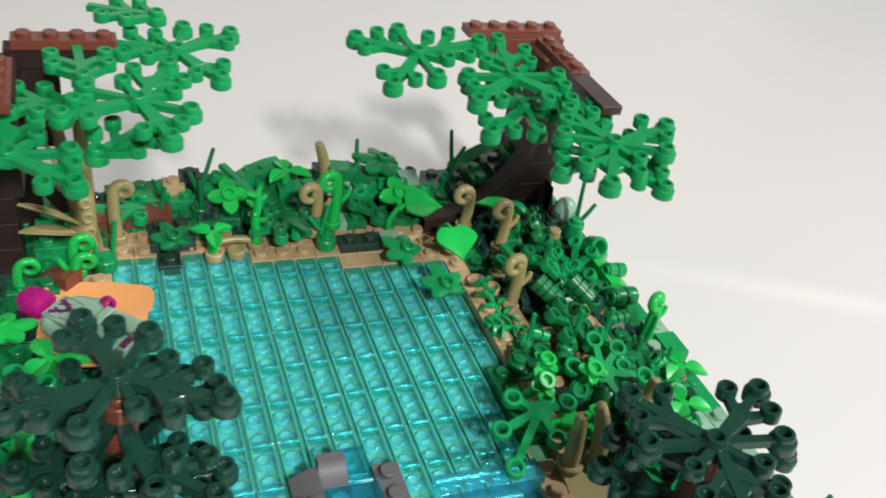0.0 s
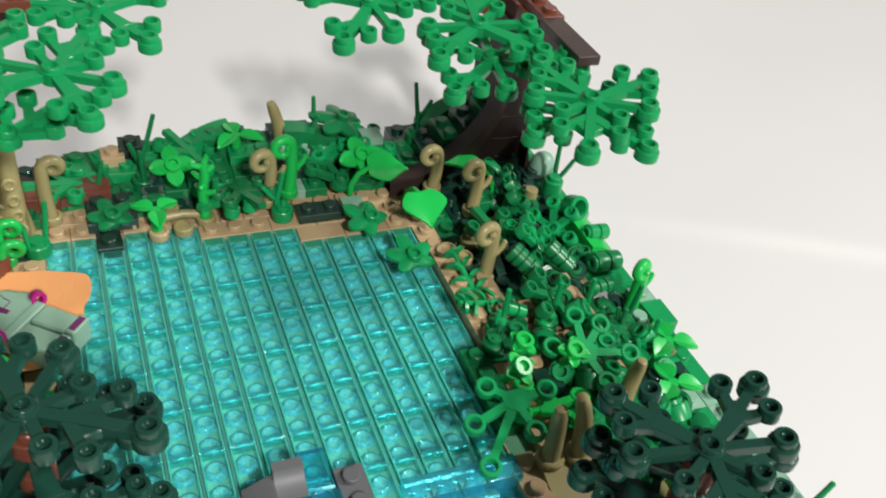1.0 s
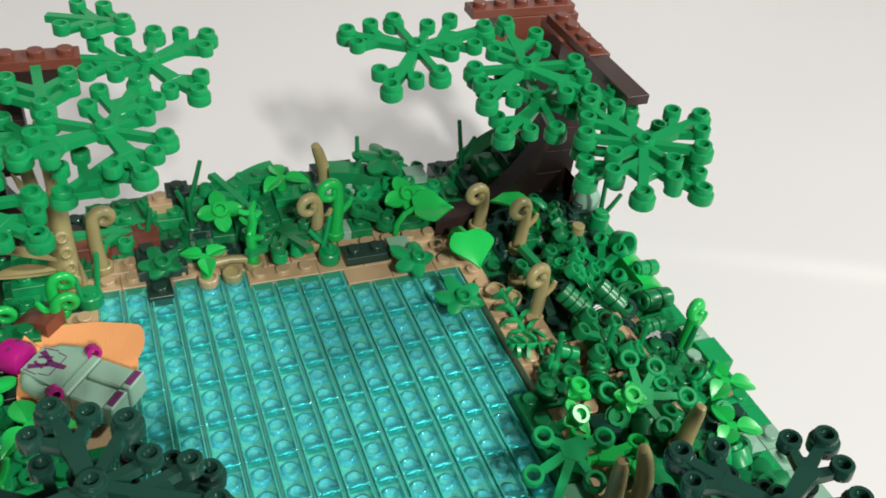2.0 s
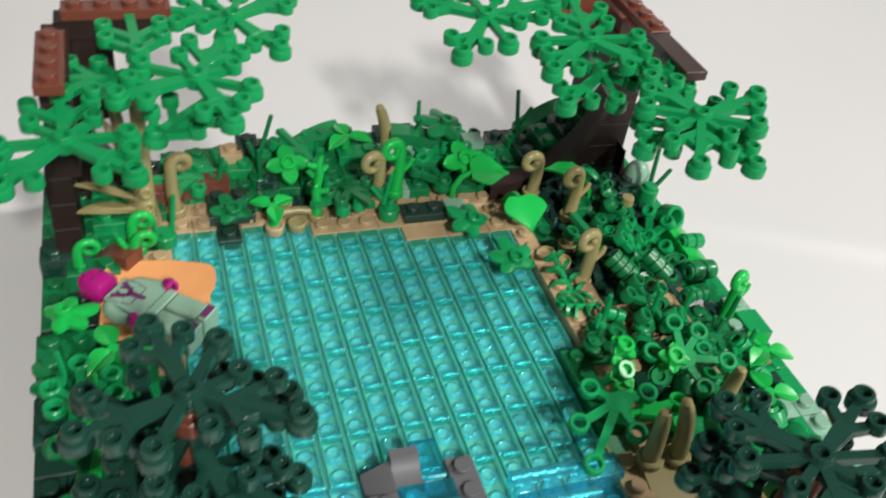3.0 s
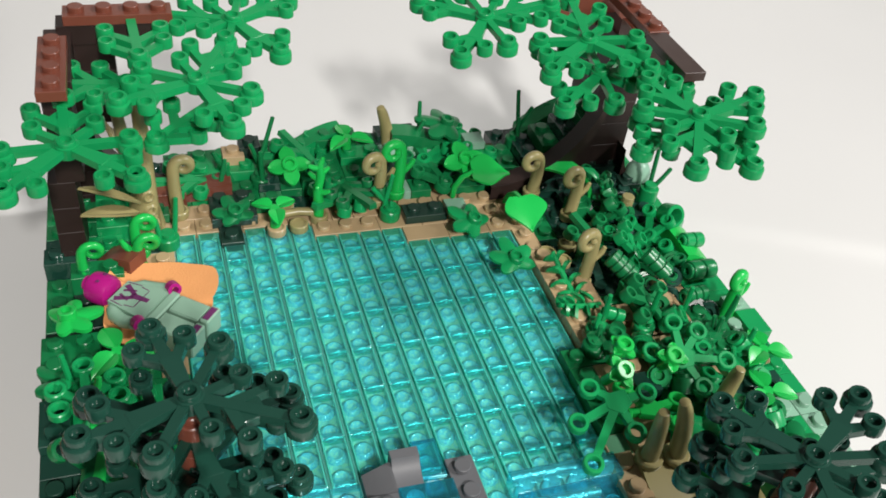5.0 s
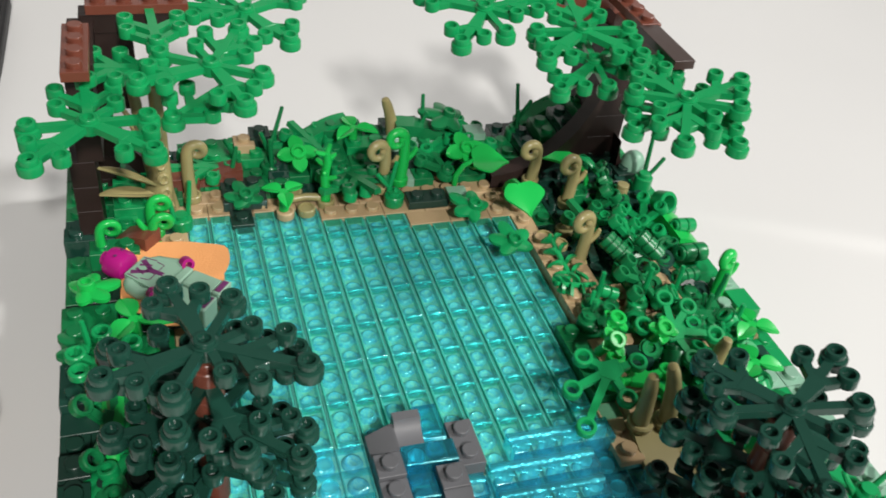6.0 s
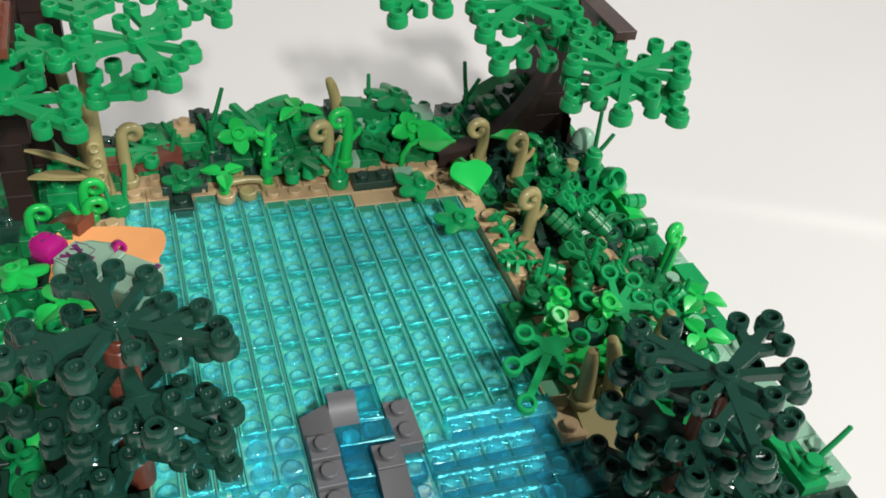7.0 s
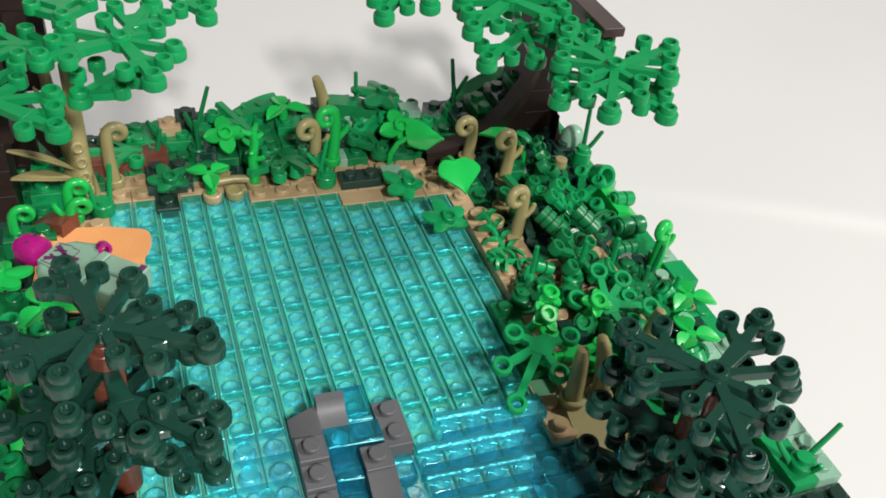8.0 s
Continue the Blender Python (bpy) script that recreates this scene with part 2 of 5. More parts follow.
STUD = [(0.3, 0), (0.3, 0.185), (0.275, 0.212), (0, 0.212)]


def thing(name, x, y, z, label, category, group="", rx=0, ry=0, rz=0):
    ob = new(name)
    ob.empty_display_size = 0.004
    ob.matrix_world = Matrix.Translation(P(x, y, z)) @ pose(0, 0, 0, rx, ry, rz)
    return tagged(ob, label, category, group)


def part(name, shape, mat, parent, label=""):
    me = shape if isinstance(shape, bpy.types.Mesh) else shape.mesh(name, *(mat if isinstance(mat, (list, tuple)) else (mat,)))
    ob = new(name, me)
    ob.parent = parent
    return tagged(ob, label)


def solid(name, shape, mats, x, y, z, label, category, kind="", group=""):
    ob = new(name, shape.mesh(name, *(mats if isinstance(mats, (list, tuple)) else (mats,))))
    ob.location = P(x, y, z)
    return tagged(ob, label, category, group, kind)


CACHE = {}


def brick_mesh(w, d, h, studs, mat):
    """A brick, plate or tile of w by d studs; h in studs; the origin is its lower front-left corner."""
    key = (w, d, round(h, 3), studs, mat.name)
    if key not in CACHE:
        s = Shape().box(0.01, 0.01, 0, w - 0.01, d - 0.01, h, 0.02)
        if studs:
            for i in range(int(w)):
                for j in range(int(d)):
                    s.lathe(STUD, 14, at(i + 0.5, j + 0.5, h - 0.002))
        CACHE[key] = s.mesh("brick", mat)
    return CACHE[key]


def brick(parent, x, y, ztop, w, d, h, mat, studs=True, name="brick", label=""):
    """Parts of a thing whose origin lies at (0, 0, 0); ztop is the height of the top face."""
    ob = part(name, brick_mesh(w, d, h, studs, mat), mat, parent, label)
    ob.location = Vector((x, y, ztop - h)) * U
    return ob


# ---- table and backdrop ----
def sweep_sheet():
    """White board: flat under the model, a slight fold to one side, rising in a wide curve far behind."""
    vs, fs = [], []
    xs = [-0.75 + 0.1 * i for i in range(9)] + [0.15 + 0.004 * i for i in range(64)] + [0.45 + 0.1 * i for i in range(7)]
    prof = [(-0.6, 0.0), (-0.3, 0.0)] + [(-0.12 + 0.0025 * k, 0.0) for k in range(88)] + [(0.2, 0.0), (0.4, 0.0)]
    prof += [(0.56 + 0.35 * math.sin(a), 0.35 * (1 - math.cos(a))) for a in [math.pi / 2 * k / 14 for k in range(15)]]
    prof += [(0.92, 0.6)]
    d = Vector((0.9, -0.42)).normalized()
    for y, z in prof:
        for x in xs:
            r = Vector((x - 0.265, y + 0.008))
            along, across = r.dot(d), r.dot(Vector((-d.y, d.x)))
            rise = 1 / (1 + math.exp(-across / 0.0022))
            fold = 0.0022 * rise * math.exp(-max(0.0, across) / 0.07) * math.exp(-((along - 0.03) / 0.075) ** 2)
            vs.append((x / U, y / U, (z + fold) / U))
    n = len(xs)
    for i in range(len(prof) - 1):
        for j in range(n - 1):
            fs.append((i * n + j, i * n + j + 1, (i + 1) * n + j + 1, (i + 1) * n + j))
    s = Shape().add(vs, fs)
    ob = new("ground", s.mesh("ground", BOARD))
    return tagged(ob, "white satin board under and behind the model", "backdrop", kind="structure")


sweep_sheet()

# ---- landscape base ----
X0, X1, Y0, Y1 = -5, 23, -24, 7
land = new("land_base", Shape().box(X0 + 0.02, Y0, -2.8, X1 - 0.02, Y1 - 0.02, -0.82, 0.02).mesh("land_base", DARKGREEN))
land.location = P(0, 0, 0)
tagged(land, "dark green brick-built base carrying pond, banks and trees", "toy base", kind="structure")

water = new("water", Shape().box(-0.2, Y0 + 0.1, -0.8, 15.0, 2.05, -0.42, 0.02).mesh("water", BED))
water.location = P(0, 0, 0)
tagged(water, "teal pond bed under clear aqua tiles", "water", kind="structure")

stud_rows = Shape()
for i in range(15):
    for j in range(-14 if i > 12 else -18, 2):
        # bluer sides, paler tops: the light on the studs is put into colour
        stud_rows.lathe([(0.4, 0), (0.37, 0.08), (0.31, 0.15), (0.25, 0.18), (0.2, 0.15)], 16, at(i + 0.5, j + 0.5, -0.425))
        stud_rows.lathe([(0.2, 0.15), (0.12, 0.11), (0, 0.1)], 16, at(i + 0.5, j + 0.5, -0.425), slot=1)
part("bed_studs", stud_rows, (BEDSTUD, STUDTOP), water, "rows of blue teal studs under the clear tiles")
grooves = Shape()
for i in range(1, 15):
    grooves.box(i - 0.026, Y0 + 0.2, -0.43, i + 0.026, 1.9, -0.14, 0.01)
part("bed_seams", grooves, GROOVE, water, "dark teal seams between the rows of tiles")
# dark plates under the right falls: the tree's shadow put into their colour
SHADEBLUE = plastic("shaded_blue_green_plastic", (0.02, 0.075, 0.09), rough=0.25)
for k in range(5):
    ob = part("deep_plate", brick_mesh(2, 2, 0.2, True, SHADEBLUE), SHADEBLUE, water)
    ob.location = Vector((12.6, -16 - 2 * k, -0.6)) * U
MIDBLUE = plastic("mid_blue_plastic", (0.035, 0.21, 0.29), rough=0.2)
for y in (-13.9, -15.0, -16.9):
    ob = part("deep_plate", brick_mesh(1, 1 if y > -16 else 2, 0.2, True, MIDBLUE), MIDBLUE, water)
    ob.location = Vector((6.0, y, -0.6)) * U


def rounded_shell(s, w, d, h, r, gap_x, gap_y):
    """Walls and top of an open-bottomed clear piece; the upper edges are quarter rounds of radius r."""
    ring = lambda a, z: [(gap_x + a, gap_y + a, z), (w - gap_x - a, gap_y + a, z), (w - gap_x - a, d - gap_y - a, z), (gap_x + a, d - gap_y - a, z)]
    steps = [(0, 0), (0, h - r - 0.02)]
    steps += [(r * (1 - math.cos(q)), h - r + r * math.sin(q)) for q in [math.pi / 2 * k / 5 for k in range(6)]] + [(r + 0.02, h)]
    vs = [p for q in steps for p in ring(*q)]
    n = len(steps)
    fs = [(4 * g + k, 4 * g + (k + 1) % 4, 4 * g + 4 + (k + 1) % 4, 4 * g + 4 + k) for g in range(n - 1) for k in range(4)]
    s.add(vs, fs + [tuple(4 * n - 4 + k for k in range(4))])
    return s


def glint_ridge(s, x0, x1, y, z, r):
    """A half-round lip along x, added inside a clear piece to catch glints."""
    arc = [(y - r * math.cos(q), z + r * math.sin(q)) for q in [math.pi * k / 8 for k in range(9)]]
    s.add([(x0, py, pz) for py, pz in arc] + [(x1, py - 0.07, pz) for py, pz in arc], [(k, 9 + k, 10 + k, k + 1) for k in range(8)], slot=1)


def water_tile(length):
    """A hollow clear tile: rounded shell, the inner faces of its side walls, an added lip for glints."""
    s = rounded_shell(Shape(), 1, length, 0.4, 0.06, 0.06, 0.012)
    s.v = [(x, y, z - 0.4) for x, y, z in s.v]
    ring = lambda a, z: [(a, a, z), (1 - a, a, z), (1 - a, length - a, z), (a, length - a, z)]
    glint_ridge(s, 0.13, 0.87, 0.18, -0.2, 0.15)
    s.add(ring(0.16, -0.4) + ring(0.16, -0.15), [(1, 5, 6, 2), (3, 7, 4, 0)])
    # the solid side walls, seen through the top
    for x in (0.07, 0.87):
        s.box(x, 0.03, -0.4, x + 0.055, length - 0.03, -0.035, 0.01, slot=2)
    return s.mesh("tile", WATER, TILEGLINT, WALL)


TILE2, TILE1 = water_tile(2), water_tile(1)
tile_rng = random.Random(5)
for i in range(15):
    rows = [(-2 * k, TILE2) for k in range(1, 7)]
    if i < 3 or i == 9:
        rows.append((-14, TILE2))
    elif i > 9:
        rows.append((-13, TILE1))
    if i < 6:
        rows.append((0, TILE2))
    elif i < 10:
        rows.append((0, TILE1))
    for y, me in rows:
        if i == 2 and y == 0:
            me = TILE1
        ob = part("tile", me, WATER, water)
        ob.location = Vector((i, y, tile_rng.uniform(-0.012, 0.012))) * U
        ob.rotation_euler = (tile_rng.uniform(-0.006, 0.006), tile_rng.uniform(-0.008, 0.008), 0)

# banks: plates laid over the base, tan by the water, greens behind
taken = {(i, j) for i in range(0, 15) for j in range(Y0, 2)}
taken -= {(i, 1) for i in range(6, 15)} | {(i, 0) for i in range(10, 15)}
taken -= {(14, j) for j in range(-24, -8)}
rng = random.Random(11)


def bank(i, j):
    """Top height and colour of the bank at a cell."""
    k = rng.random()
    if i >= 21 and j > -8:
        return (0.4, GREEN)
    if i >= 21:
        return (0.4, SAND if k < (0.45 if j > -13 else 0.9) else GREEN) if j > -22 else (0.0, SAND)
    if i >= 14 and j < -16:
        return (0.0, (BLACKGREEN, DARKGREEN, DARK)[int(k * 8) % 3])
    if 14 <= i < 17 and -17 < j < -13:
        return (-0.25, OLIVE)
    if i >= 14:
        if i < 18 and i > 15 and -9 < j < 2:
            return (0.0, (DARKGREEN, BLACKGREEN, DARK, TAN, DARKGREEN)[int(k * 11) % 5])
        if i < 16 and j > -17:
            return (0.0 if k < 0.6 else 0.4, TAN if k < 0.9 else DARK)
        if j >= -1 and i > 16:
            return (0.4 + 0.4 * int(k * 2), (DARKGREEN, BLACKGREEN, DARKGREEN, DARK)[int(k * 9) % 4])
        if j >= 2:
            return (0.4 + 0.4 * int(k * 3), (DARK, GREEN, DARKGREEN)[int(k * 7) % 3])
        return (0.4 if k < 0.6 else 0.8, (GREEN, DARK, DARKGREEN, TAN)[int(k * 9) % 4])
    # shade below the front tree is put into these darker plate colours
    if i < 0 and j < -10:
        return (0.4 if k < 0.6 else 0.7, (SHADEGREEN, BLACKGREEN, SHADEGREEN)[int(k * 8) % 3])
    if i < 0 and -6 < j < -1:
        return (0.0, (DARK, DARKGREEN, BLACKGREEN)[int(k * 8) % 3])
    if -4 < i < 0 and -8 < j < 2:
        return (0.0 if k < 0.7 else 0.2, (DARK, DARKGREEN, TAN)[int(k * 8) % 3])
    if i < 0:
        if i == -1 and -9 < j < 3:
            return (0.0, TAN)
        return (0.4 if k < 0.6 else 0.8, (DARK, GREEN, DARKGREEN)[int(k * 8) % 3])
    if j < 3 or (i < 2 and j < 4):
        return (0.0, TAN)
    lift = 0.4 * (j - 2) if i > 3 else 0.4 * min(2, j - 2)
    return (min(1.6, lift) - (0.4 if k < 0.3 else 0), (GREEN, DARK, DARKGREEN, DARK, BLACKGREEN, SAND)[int(k * 11) % 6] if i > 7 else (GREEN, DARK, DARKGREEN, GREEN, DARK, DARK)[int(k * 11) % 6])


for i in range(X0, X1):
    for j in range(Y0, Y1):
        if (i, j) in taken:
            continue
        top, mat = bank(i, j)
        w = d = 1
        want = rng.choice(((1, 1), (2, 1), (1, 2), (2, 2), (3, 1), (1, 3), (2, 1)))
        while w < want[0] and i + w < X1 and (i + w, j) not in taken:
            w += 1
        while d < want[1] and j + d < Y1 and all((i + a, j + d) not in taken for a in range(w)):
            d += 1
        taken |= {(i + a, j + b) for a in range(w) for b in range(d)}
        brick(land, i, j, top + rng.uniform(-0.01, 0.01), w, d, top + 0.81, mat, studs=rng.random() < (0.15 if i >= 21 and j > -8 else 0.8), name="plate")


# ---- leaf pieces ----
SMALL_TIP = [(0.0, -0.3), (0.28, -0.3), (0.318, -0.27), (0.318, 0.12), (0.295, 0.155), (0.2, 0.155), (0.185, -0.05), (0, -0.05)]
BIG_TIP = [(0.0, -0.5), (0.38, -0.5), (0.43, -0.46), (0.43, -0.14), (0.405, -0.1), (0.325, -0.08), (0.325, 0.12), (0.3, 0.155), (0.2, 0.155), (0.185, -0.05), (0, -0.05)]


def frond_shape():
    """The six by five leaf: a hub with forked arms that end in hollow studs."""
    s = Shape()
    t, h = -0.02, 0.28
    s.lathe([(0, -0.45), (0.38, -0.45), (0.4, 0.0), (0.33, 0.02), (0.325, 0.13), (0.3, 0.16), (0.2, 0.16), (0.18, -0.04), (0, -0.04)], 18)
    s.beam((0, 0.2), (0, 2.9), 0.34, h, t)
    for k in (-1, 1):
        s.beam((0, 0), (2 * k, 0), 0.29, h, t - 0.005)
        s.beam((0, 0.1), (1.0 * k, 1.0), 0.29, h, t - 0.01)
        s.beam((0, 1.05), (1.0 * k, 1.95), 0.36, h, t - 0.015, 0.25)
        s.beam((0, 0), (1.2 * k, -1.1), 0.34, h, t - 0.02, 0.6)
        s.beam((1.0 * k, -0.9), (2.0 * k, -1.0), 0.36, h, t - 0.025, 0.25)
        s.beam((1.0 * k, -0.95), (2.0 * k, -2.0), 0.4, h, t - 0.03, 0.27)
        s.beam((1.05 * k, -0.9), (1.0 * k, -2.0), 0.36, h, t - 0.035, 0.25)
        web = [(0.34 * k, -0.48), (0.46 * k, -0.36), (1.2 * k, -0.8), (1.46 * k, -1.18), (1.34 * k, -1.48), (1.05 * k, -1.54), (0.84 * k, -1.16)]
        s.slab(web[::-1] if k > 0 else web, t - 0.04 - h, t - 0.04, bev=0.03)
        for x, y in ((1, 2), (1, 1), (2, -1), (1, -2)):
            s.lathe(SMALL_TIP, 14, at(x * k, y, 0))
        for x, y in ((2, 0), (2, -2)):
            s.lathe(BIG_TIP, 16, at(x * k, y, 0))
    s.slab([(-0.18, 0.9), (0.18, 0.9), (0.5, 1.42), (0.5, 1.64), (0.2, 1.95), (-0.2, 1.95), (-0.5, 1.64), (-0.5, 1.42)], t - 0.042 - h, t - 0.042, bev=0.03)
    s.lathe(BIG_TIP, 16, at(0, 3, 0))
    return s


def sprig_shape():
    """The small leaf: a stem with two pairs of hollow studs and a hub."""
    s = Shape()
    t, h = -0.02, 0.28
    s.lathe(BIG_TIP, 16)
    s.beam((0, 0.2), (0, 2.9), 0.36, h, t)
    for k in (-1, 1):
        s.beam((0, 0.1), (1.0 * k, 1.0), 0.32, h, t - 0.01)
        s.beam((0, 1.05), (1.0 * k, 1.95), 0.4, h, t - 0.015, 0.27)
        for x, y in ((1, 2), (1, 1)):
            s.lathe(SMALL_TIP, 14, at(x * k, y, 0))
    return s


def star_shape():
    """A small leaf: short arms round a hub, each with an open stud."""
    s = Shape()
    s.lathe([(0, -0.3), (0.34, -0.3), (0.36, 0.06), (0.3, 0.1), (0.2, 0.1), (0.18, 0.02), (0, 0.02)], 14)
    for k, (x, y) in enumerate(((-0.95, 0.75), (-0.95, -0.55), (-0.1, 1.3), (0.8, 0.7), (0.85, -0.6))):
        s.beam((0, 0), (x, y), 0.36, 0.24, 0.02 - 0.005 * k, 0.28)
        s.lathe(SMALL_TIP, 14, at(x, y, 0.05))
    return s


SPRIG_DEEP = sprig_shape().mesh("leaf_frond", DARK)
SPRIG_GREEN = sprig_shape().mesh("leaf_frond", GREEN)
SPRIG_DARK = sprig_shape().mesh("leaf_frond", DARKGREEN)
STAR_GREEN = star_shape().mesh("leaf_frond", GREEN)
STAR_DEEP = star_shape().mesh("leaf_frond", DARK)
FROND_GREEN = frond_shape().mesh("leaf_frond", GREEN)
FROND_DARK = frond_shape().mesh("leaf_frond", DARKGREEN)


def frond(parent, me, x, y, z, yaw, tx=0, ty=0):
    ob = part("leaf_frond", me, None, parent)
    ob.matrix_basis = Matrix.Translation(Vector((x, y, z)) * U) @ pose(0, 0, 0, tx, ty, yaw)
    return ob


def round_brick(parent, x, y, z, h, mat, r=0.48, name="round_brick"):
    key = ("round", h, r, mat.name)
    if key not in CACHE:
        CACHE[key] = Shape().lathe([(0, 0), (r, 0), (r, h - 0.03), (r - 0.03, h), (0.3, h), (0.3, h + 0.18), (0.27, h + 0.21), (0, h + 0.21)], 18).mesh(name, mat)
    ob = part(name, CACHE[key], mat, parent)
    ob.location = Vector((x, y, z)) * U
    return ob


# ---- the tree at the back, left of the pond ----
tree_l = thing("tree", 0, 0, 0, "dark brown toy tree with green leaf fronds and rust-brown top plates", "toy tree")
for k in range(7):
    brick(tree_l, -4.3 if k < 4 else -3.95, 0.4, 1.2 * (k + 1) - 0.4, 1, 2, 1.2, BROWN, studs=False)
    brick(tree_l, -3.6 if k < 5 else -3.4, 4.4, 1.2 * (k + 1) - 0.4, 1 if k < 4 else 2, 1, 1.2, BROWN, studs=False)
brick(tree_l, -3.95, -0.75, 9.0, 1, 4, 0.4, RUST, name="plate", label="rust-brown studded plate")
brick(tree_l, -3.1, 4.3, 9.2, 4, 1, 0.4, RUST, name="plate", label="rust-brown studded plate")
brick(tree_l, -3.4, 4.35, 8.78, 4, 1, 0.8, BROWN, studs=False)
brick(tree_l, -3.85, 0.6, 8.58, 1, 4, 0.9, BROWN, studs=False)


def buttress(parent, x0, x1, y0, y1, z0, z1, mat, drop=0.9):
    """A concave quarter curve from the ground up to the trunk."""
    n = 14
    side = 1 if x1 > x0 else -1
    top = [(x0 + (x1 - x0) * math.sin(math.pi / 2 * k / n), z1 - (z1 - z0) * math.cos(math.pi / 2 * k / n)) for k in range(n + 1)]
    vs, fs = [], []
    for y in (y0, y1):
        vs += [(x, y, z) for x, z in top] + [(x, y, max(-0.3, z - drop * (1 + 0.5 * k / n))) for k, (x, z) in enumerate(top)]
    m = 2 * (n + 1)
    for k in range(n):
        a, b, c, d = k, k + 1, n + 2 + k, n + 1 + k
        fs += [(a, b, m + b, m + a), (d, c, m + c, m + d), (a, b, c, d), (m + a, m + b, m + c, m + d)]
    s = Shape().add(vs, fs)
    me = s.mesh("curved_brick", mat)
    bm = bmesh.new()
    bm.from_mesh(me)
    bmesh.ops.recalc_face_normals(bm, faces=bm.faces)
    bm.to_mesh(me)
    bm.free()
    ob = part("curved_brick", me, mat, parent, "dark brown curved arch brick")
    return ob


buttress(tree_l, 1.2, -3.2, 4.4, 5.4, 0.6, 6.2, BROWN)
frond(tree_l, FROND_GREEN, -3.1, -2.3, 7.95, 3.4, 4, 0)
frond(tree_l, FROND_GREEN, 1.35, -0.3, 8.95, 333.7, 3.4, 1)
frond(tree_l, SPRIG_GREEN, -0.24, -1.93, 7.7, 316)
frond(tree_l, FROND_GREEN, 3.2, 4.3, 8.95, 76.5, 1, -4)
frond(tree_l, SPRIG_GREEN, -0.5, 1.36, 9.1, 3.2)
frond(tree_l, SPRIG_GREEN, -1.0, 0.9, 8.3, 84)
frond(tree_l, SPRIG_GREEN, 2.6, 6.4, 9.6, 70)

# ---- the tree at the back, right of the pond ----
TILEBROWN = plastic("brown_plastic", (0.045, 0.026, 0.022), rough=0.3)
tree_r = thing("tree", 0, 0, 0, "toy tree with dark brown arched trunk and broad green fronds", "toy tree")
for k in range(7):
    brick(tree_r, 20.0, 3.25, 1.2 * (k + 1) - 0.4, 2 if k < 5 else 1, 3, 1.2, BROWN, studs=False)
brick(tree_r, 16.8, 5.5, 9.4, 5, 1, 0.4, RUST, name="plate", label="rust-brown studded plate")
brick(tree_r, 18.0, 5.4, 9.0, 4, 1, 1.6, RUST, studs=False)
brick(tree_r, 20.1, 0.95, 9.3, 1, 4, 0.4, RUST, name="plate", label="rust-brown studded plate")
brick(tree_r, 19.9, -2.5, 9.3, 1, 3.4, 0.4, TILEBROWN, studs=False, name="tile", label="smooth dark brown tile")
brick(tree_r, 19.95, -1.9, 8.9, 1, 5, 0.8, RUST, studs=False)
for k in range(5):
    brick(tree_r, 15.6 + k, 3.4, 1.0 + 0.55 * k, 1, 2, 1.6 + 0.55 * k, (DARK, DARKGREEN)[k % 2], name="step_plate", label="dark green studded step behind the arch")
buttress(tree_r, 14.7, 20.1, 2.2, 3.2, 0.8, 7.2, BROWN, 0.72)
# recessed backing added behind the band for the dark shadow in the opening
buttress(tree_r, 15.0, 20.1, 3.2, 3.38, 0.5, 6.9, BROWN, 9)
buttress(tree_r, 23.0, 21.6, 2.35, 3.35, 0.2, 2.2, BROWN, 9)
frond(tree_r, FROND_GREEN, 18.72, -5.62, 9.45, 149.7, -4.3, 3.6)
frond(tree_r, FROND_GREEN, 19.1, -5.0, 8.55, 336)
frond(tree_r, FROND_GREEN, 16.7, 0.0, 9.7, 352, 6.8, -3.5)
frond(tree_r, FROND_GREEN, 17.1, -0.9, 8.7, 262, 5, 4)
frond(tree_r, FROND_GREEN, 12.9, 1.9, 9.9, 278, 7, 5)

# ---- the two dark trees in front ----
def dark_tree(x, y, tops, label):
    ob = thing("tree", x, y, 0.4, label, "toy tree")
    for k in range(5):
        round_brick(ob, 0, 0, 1.2 * k, 1.18, RUST, 0.46, "trunk_brick")
    for dx, dy, z, yaw, tx, ty in tops:
        frond(ob, FROND_DARK, dx, dy, z - 0.4, yaw, tx, ty)
    return ob


dark_tree(-0.2, -13.3, ((0, 0, 7.27, 241.9, 1.8, -2.1), (0.1, -0.3, 4.6, 228, 0, 0), (0, 0, 5.9, 60, 3, 0), (0, -0.1, 3.4, 130, 0, 0), (0, -0.2, 2.2, 20, 0, 0)),
          "dark green toy conifer of stacked leaf fronds on a rust-brown trunk")
dark_tree(15.8, -18.55, ((0, 0, 6.9, 165.5, 0.3, 7.2), (0.2, 0, 5.5, 272, 0, 3), (0.1, 0, 4.2, 182, 2, 0), (0.2, 0, 3.0, 5, 0, 0), (0.1, 0, 1.8, 268, 0, 0)),
          "dark green toy conifer beside the waterfall with drooping leaf fronds")

# ---- plant pieces ----
COLLAR = [(0, 0), (0.4, 0), (0.42, 0.04), (0.42, 0.34), (0.38, 0.38), (0.3, 0.38), (0.3, 0.3), (0, 0.3)]


def curl_points(h, r=0.5, turns=1.1, n=18):
    """Up, then rolled over towards -x, like a young fern."""
    pts = [(0.12 * math.sin(2.2 * k / 6), 0, (h - r) * k / 6) for k in range(7)]
    cx, cz = pts[-1][0] - r, h - r
    for k in range(1, n + 1):
        a = 2 * math.pi * turns * k / n
        q = r * (1 - 0.55 * k / n)
        pts.append((cx + q * math.cos(a), -0.25 * k / n, cz + q * math.sin(a)))
    return pts


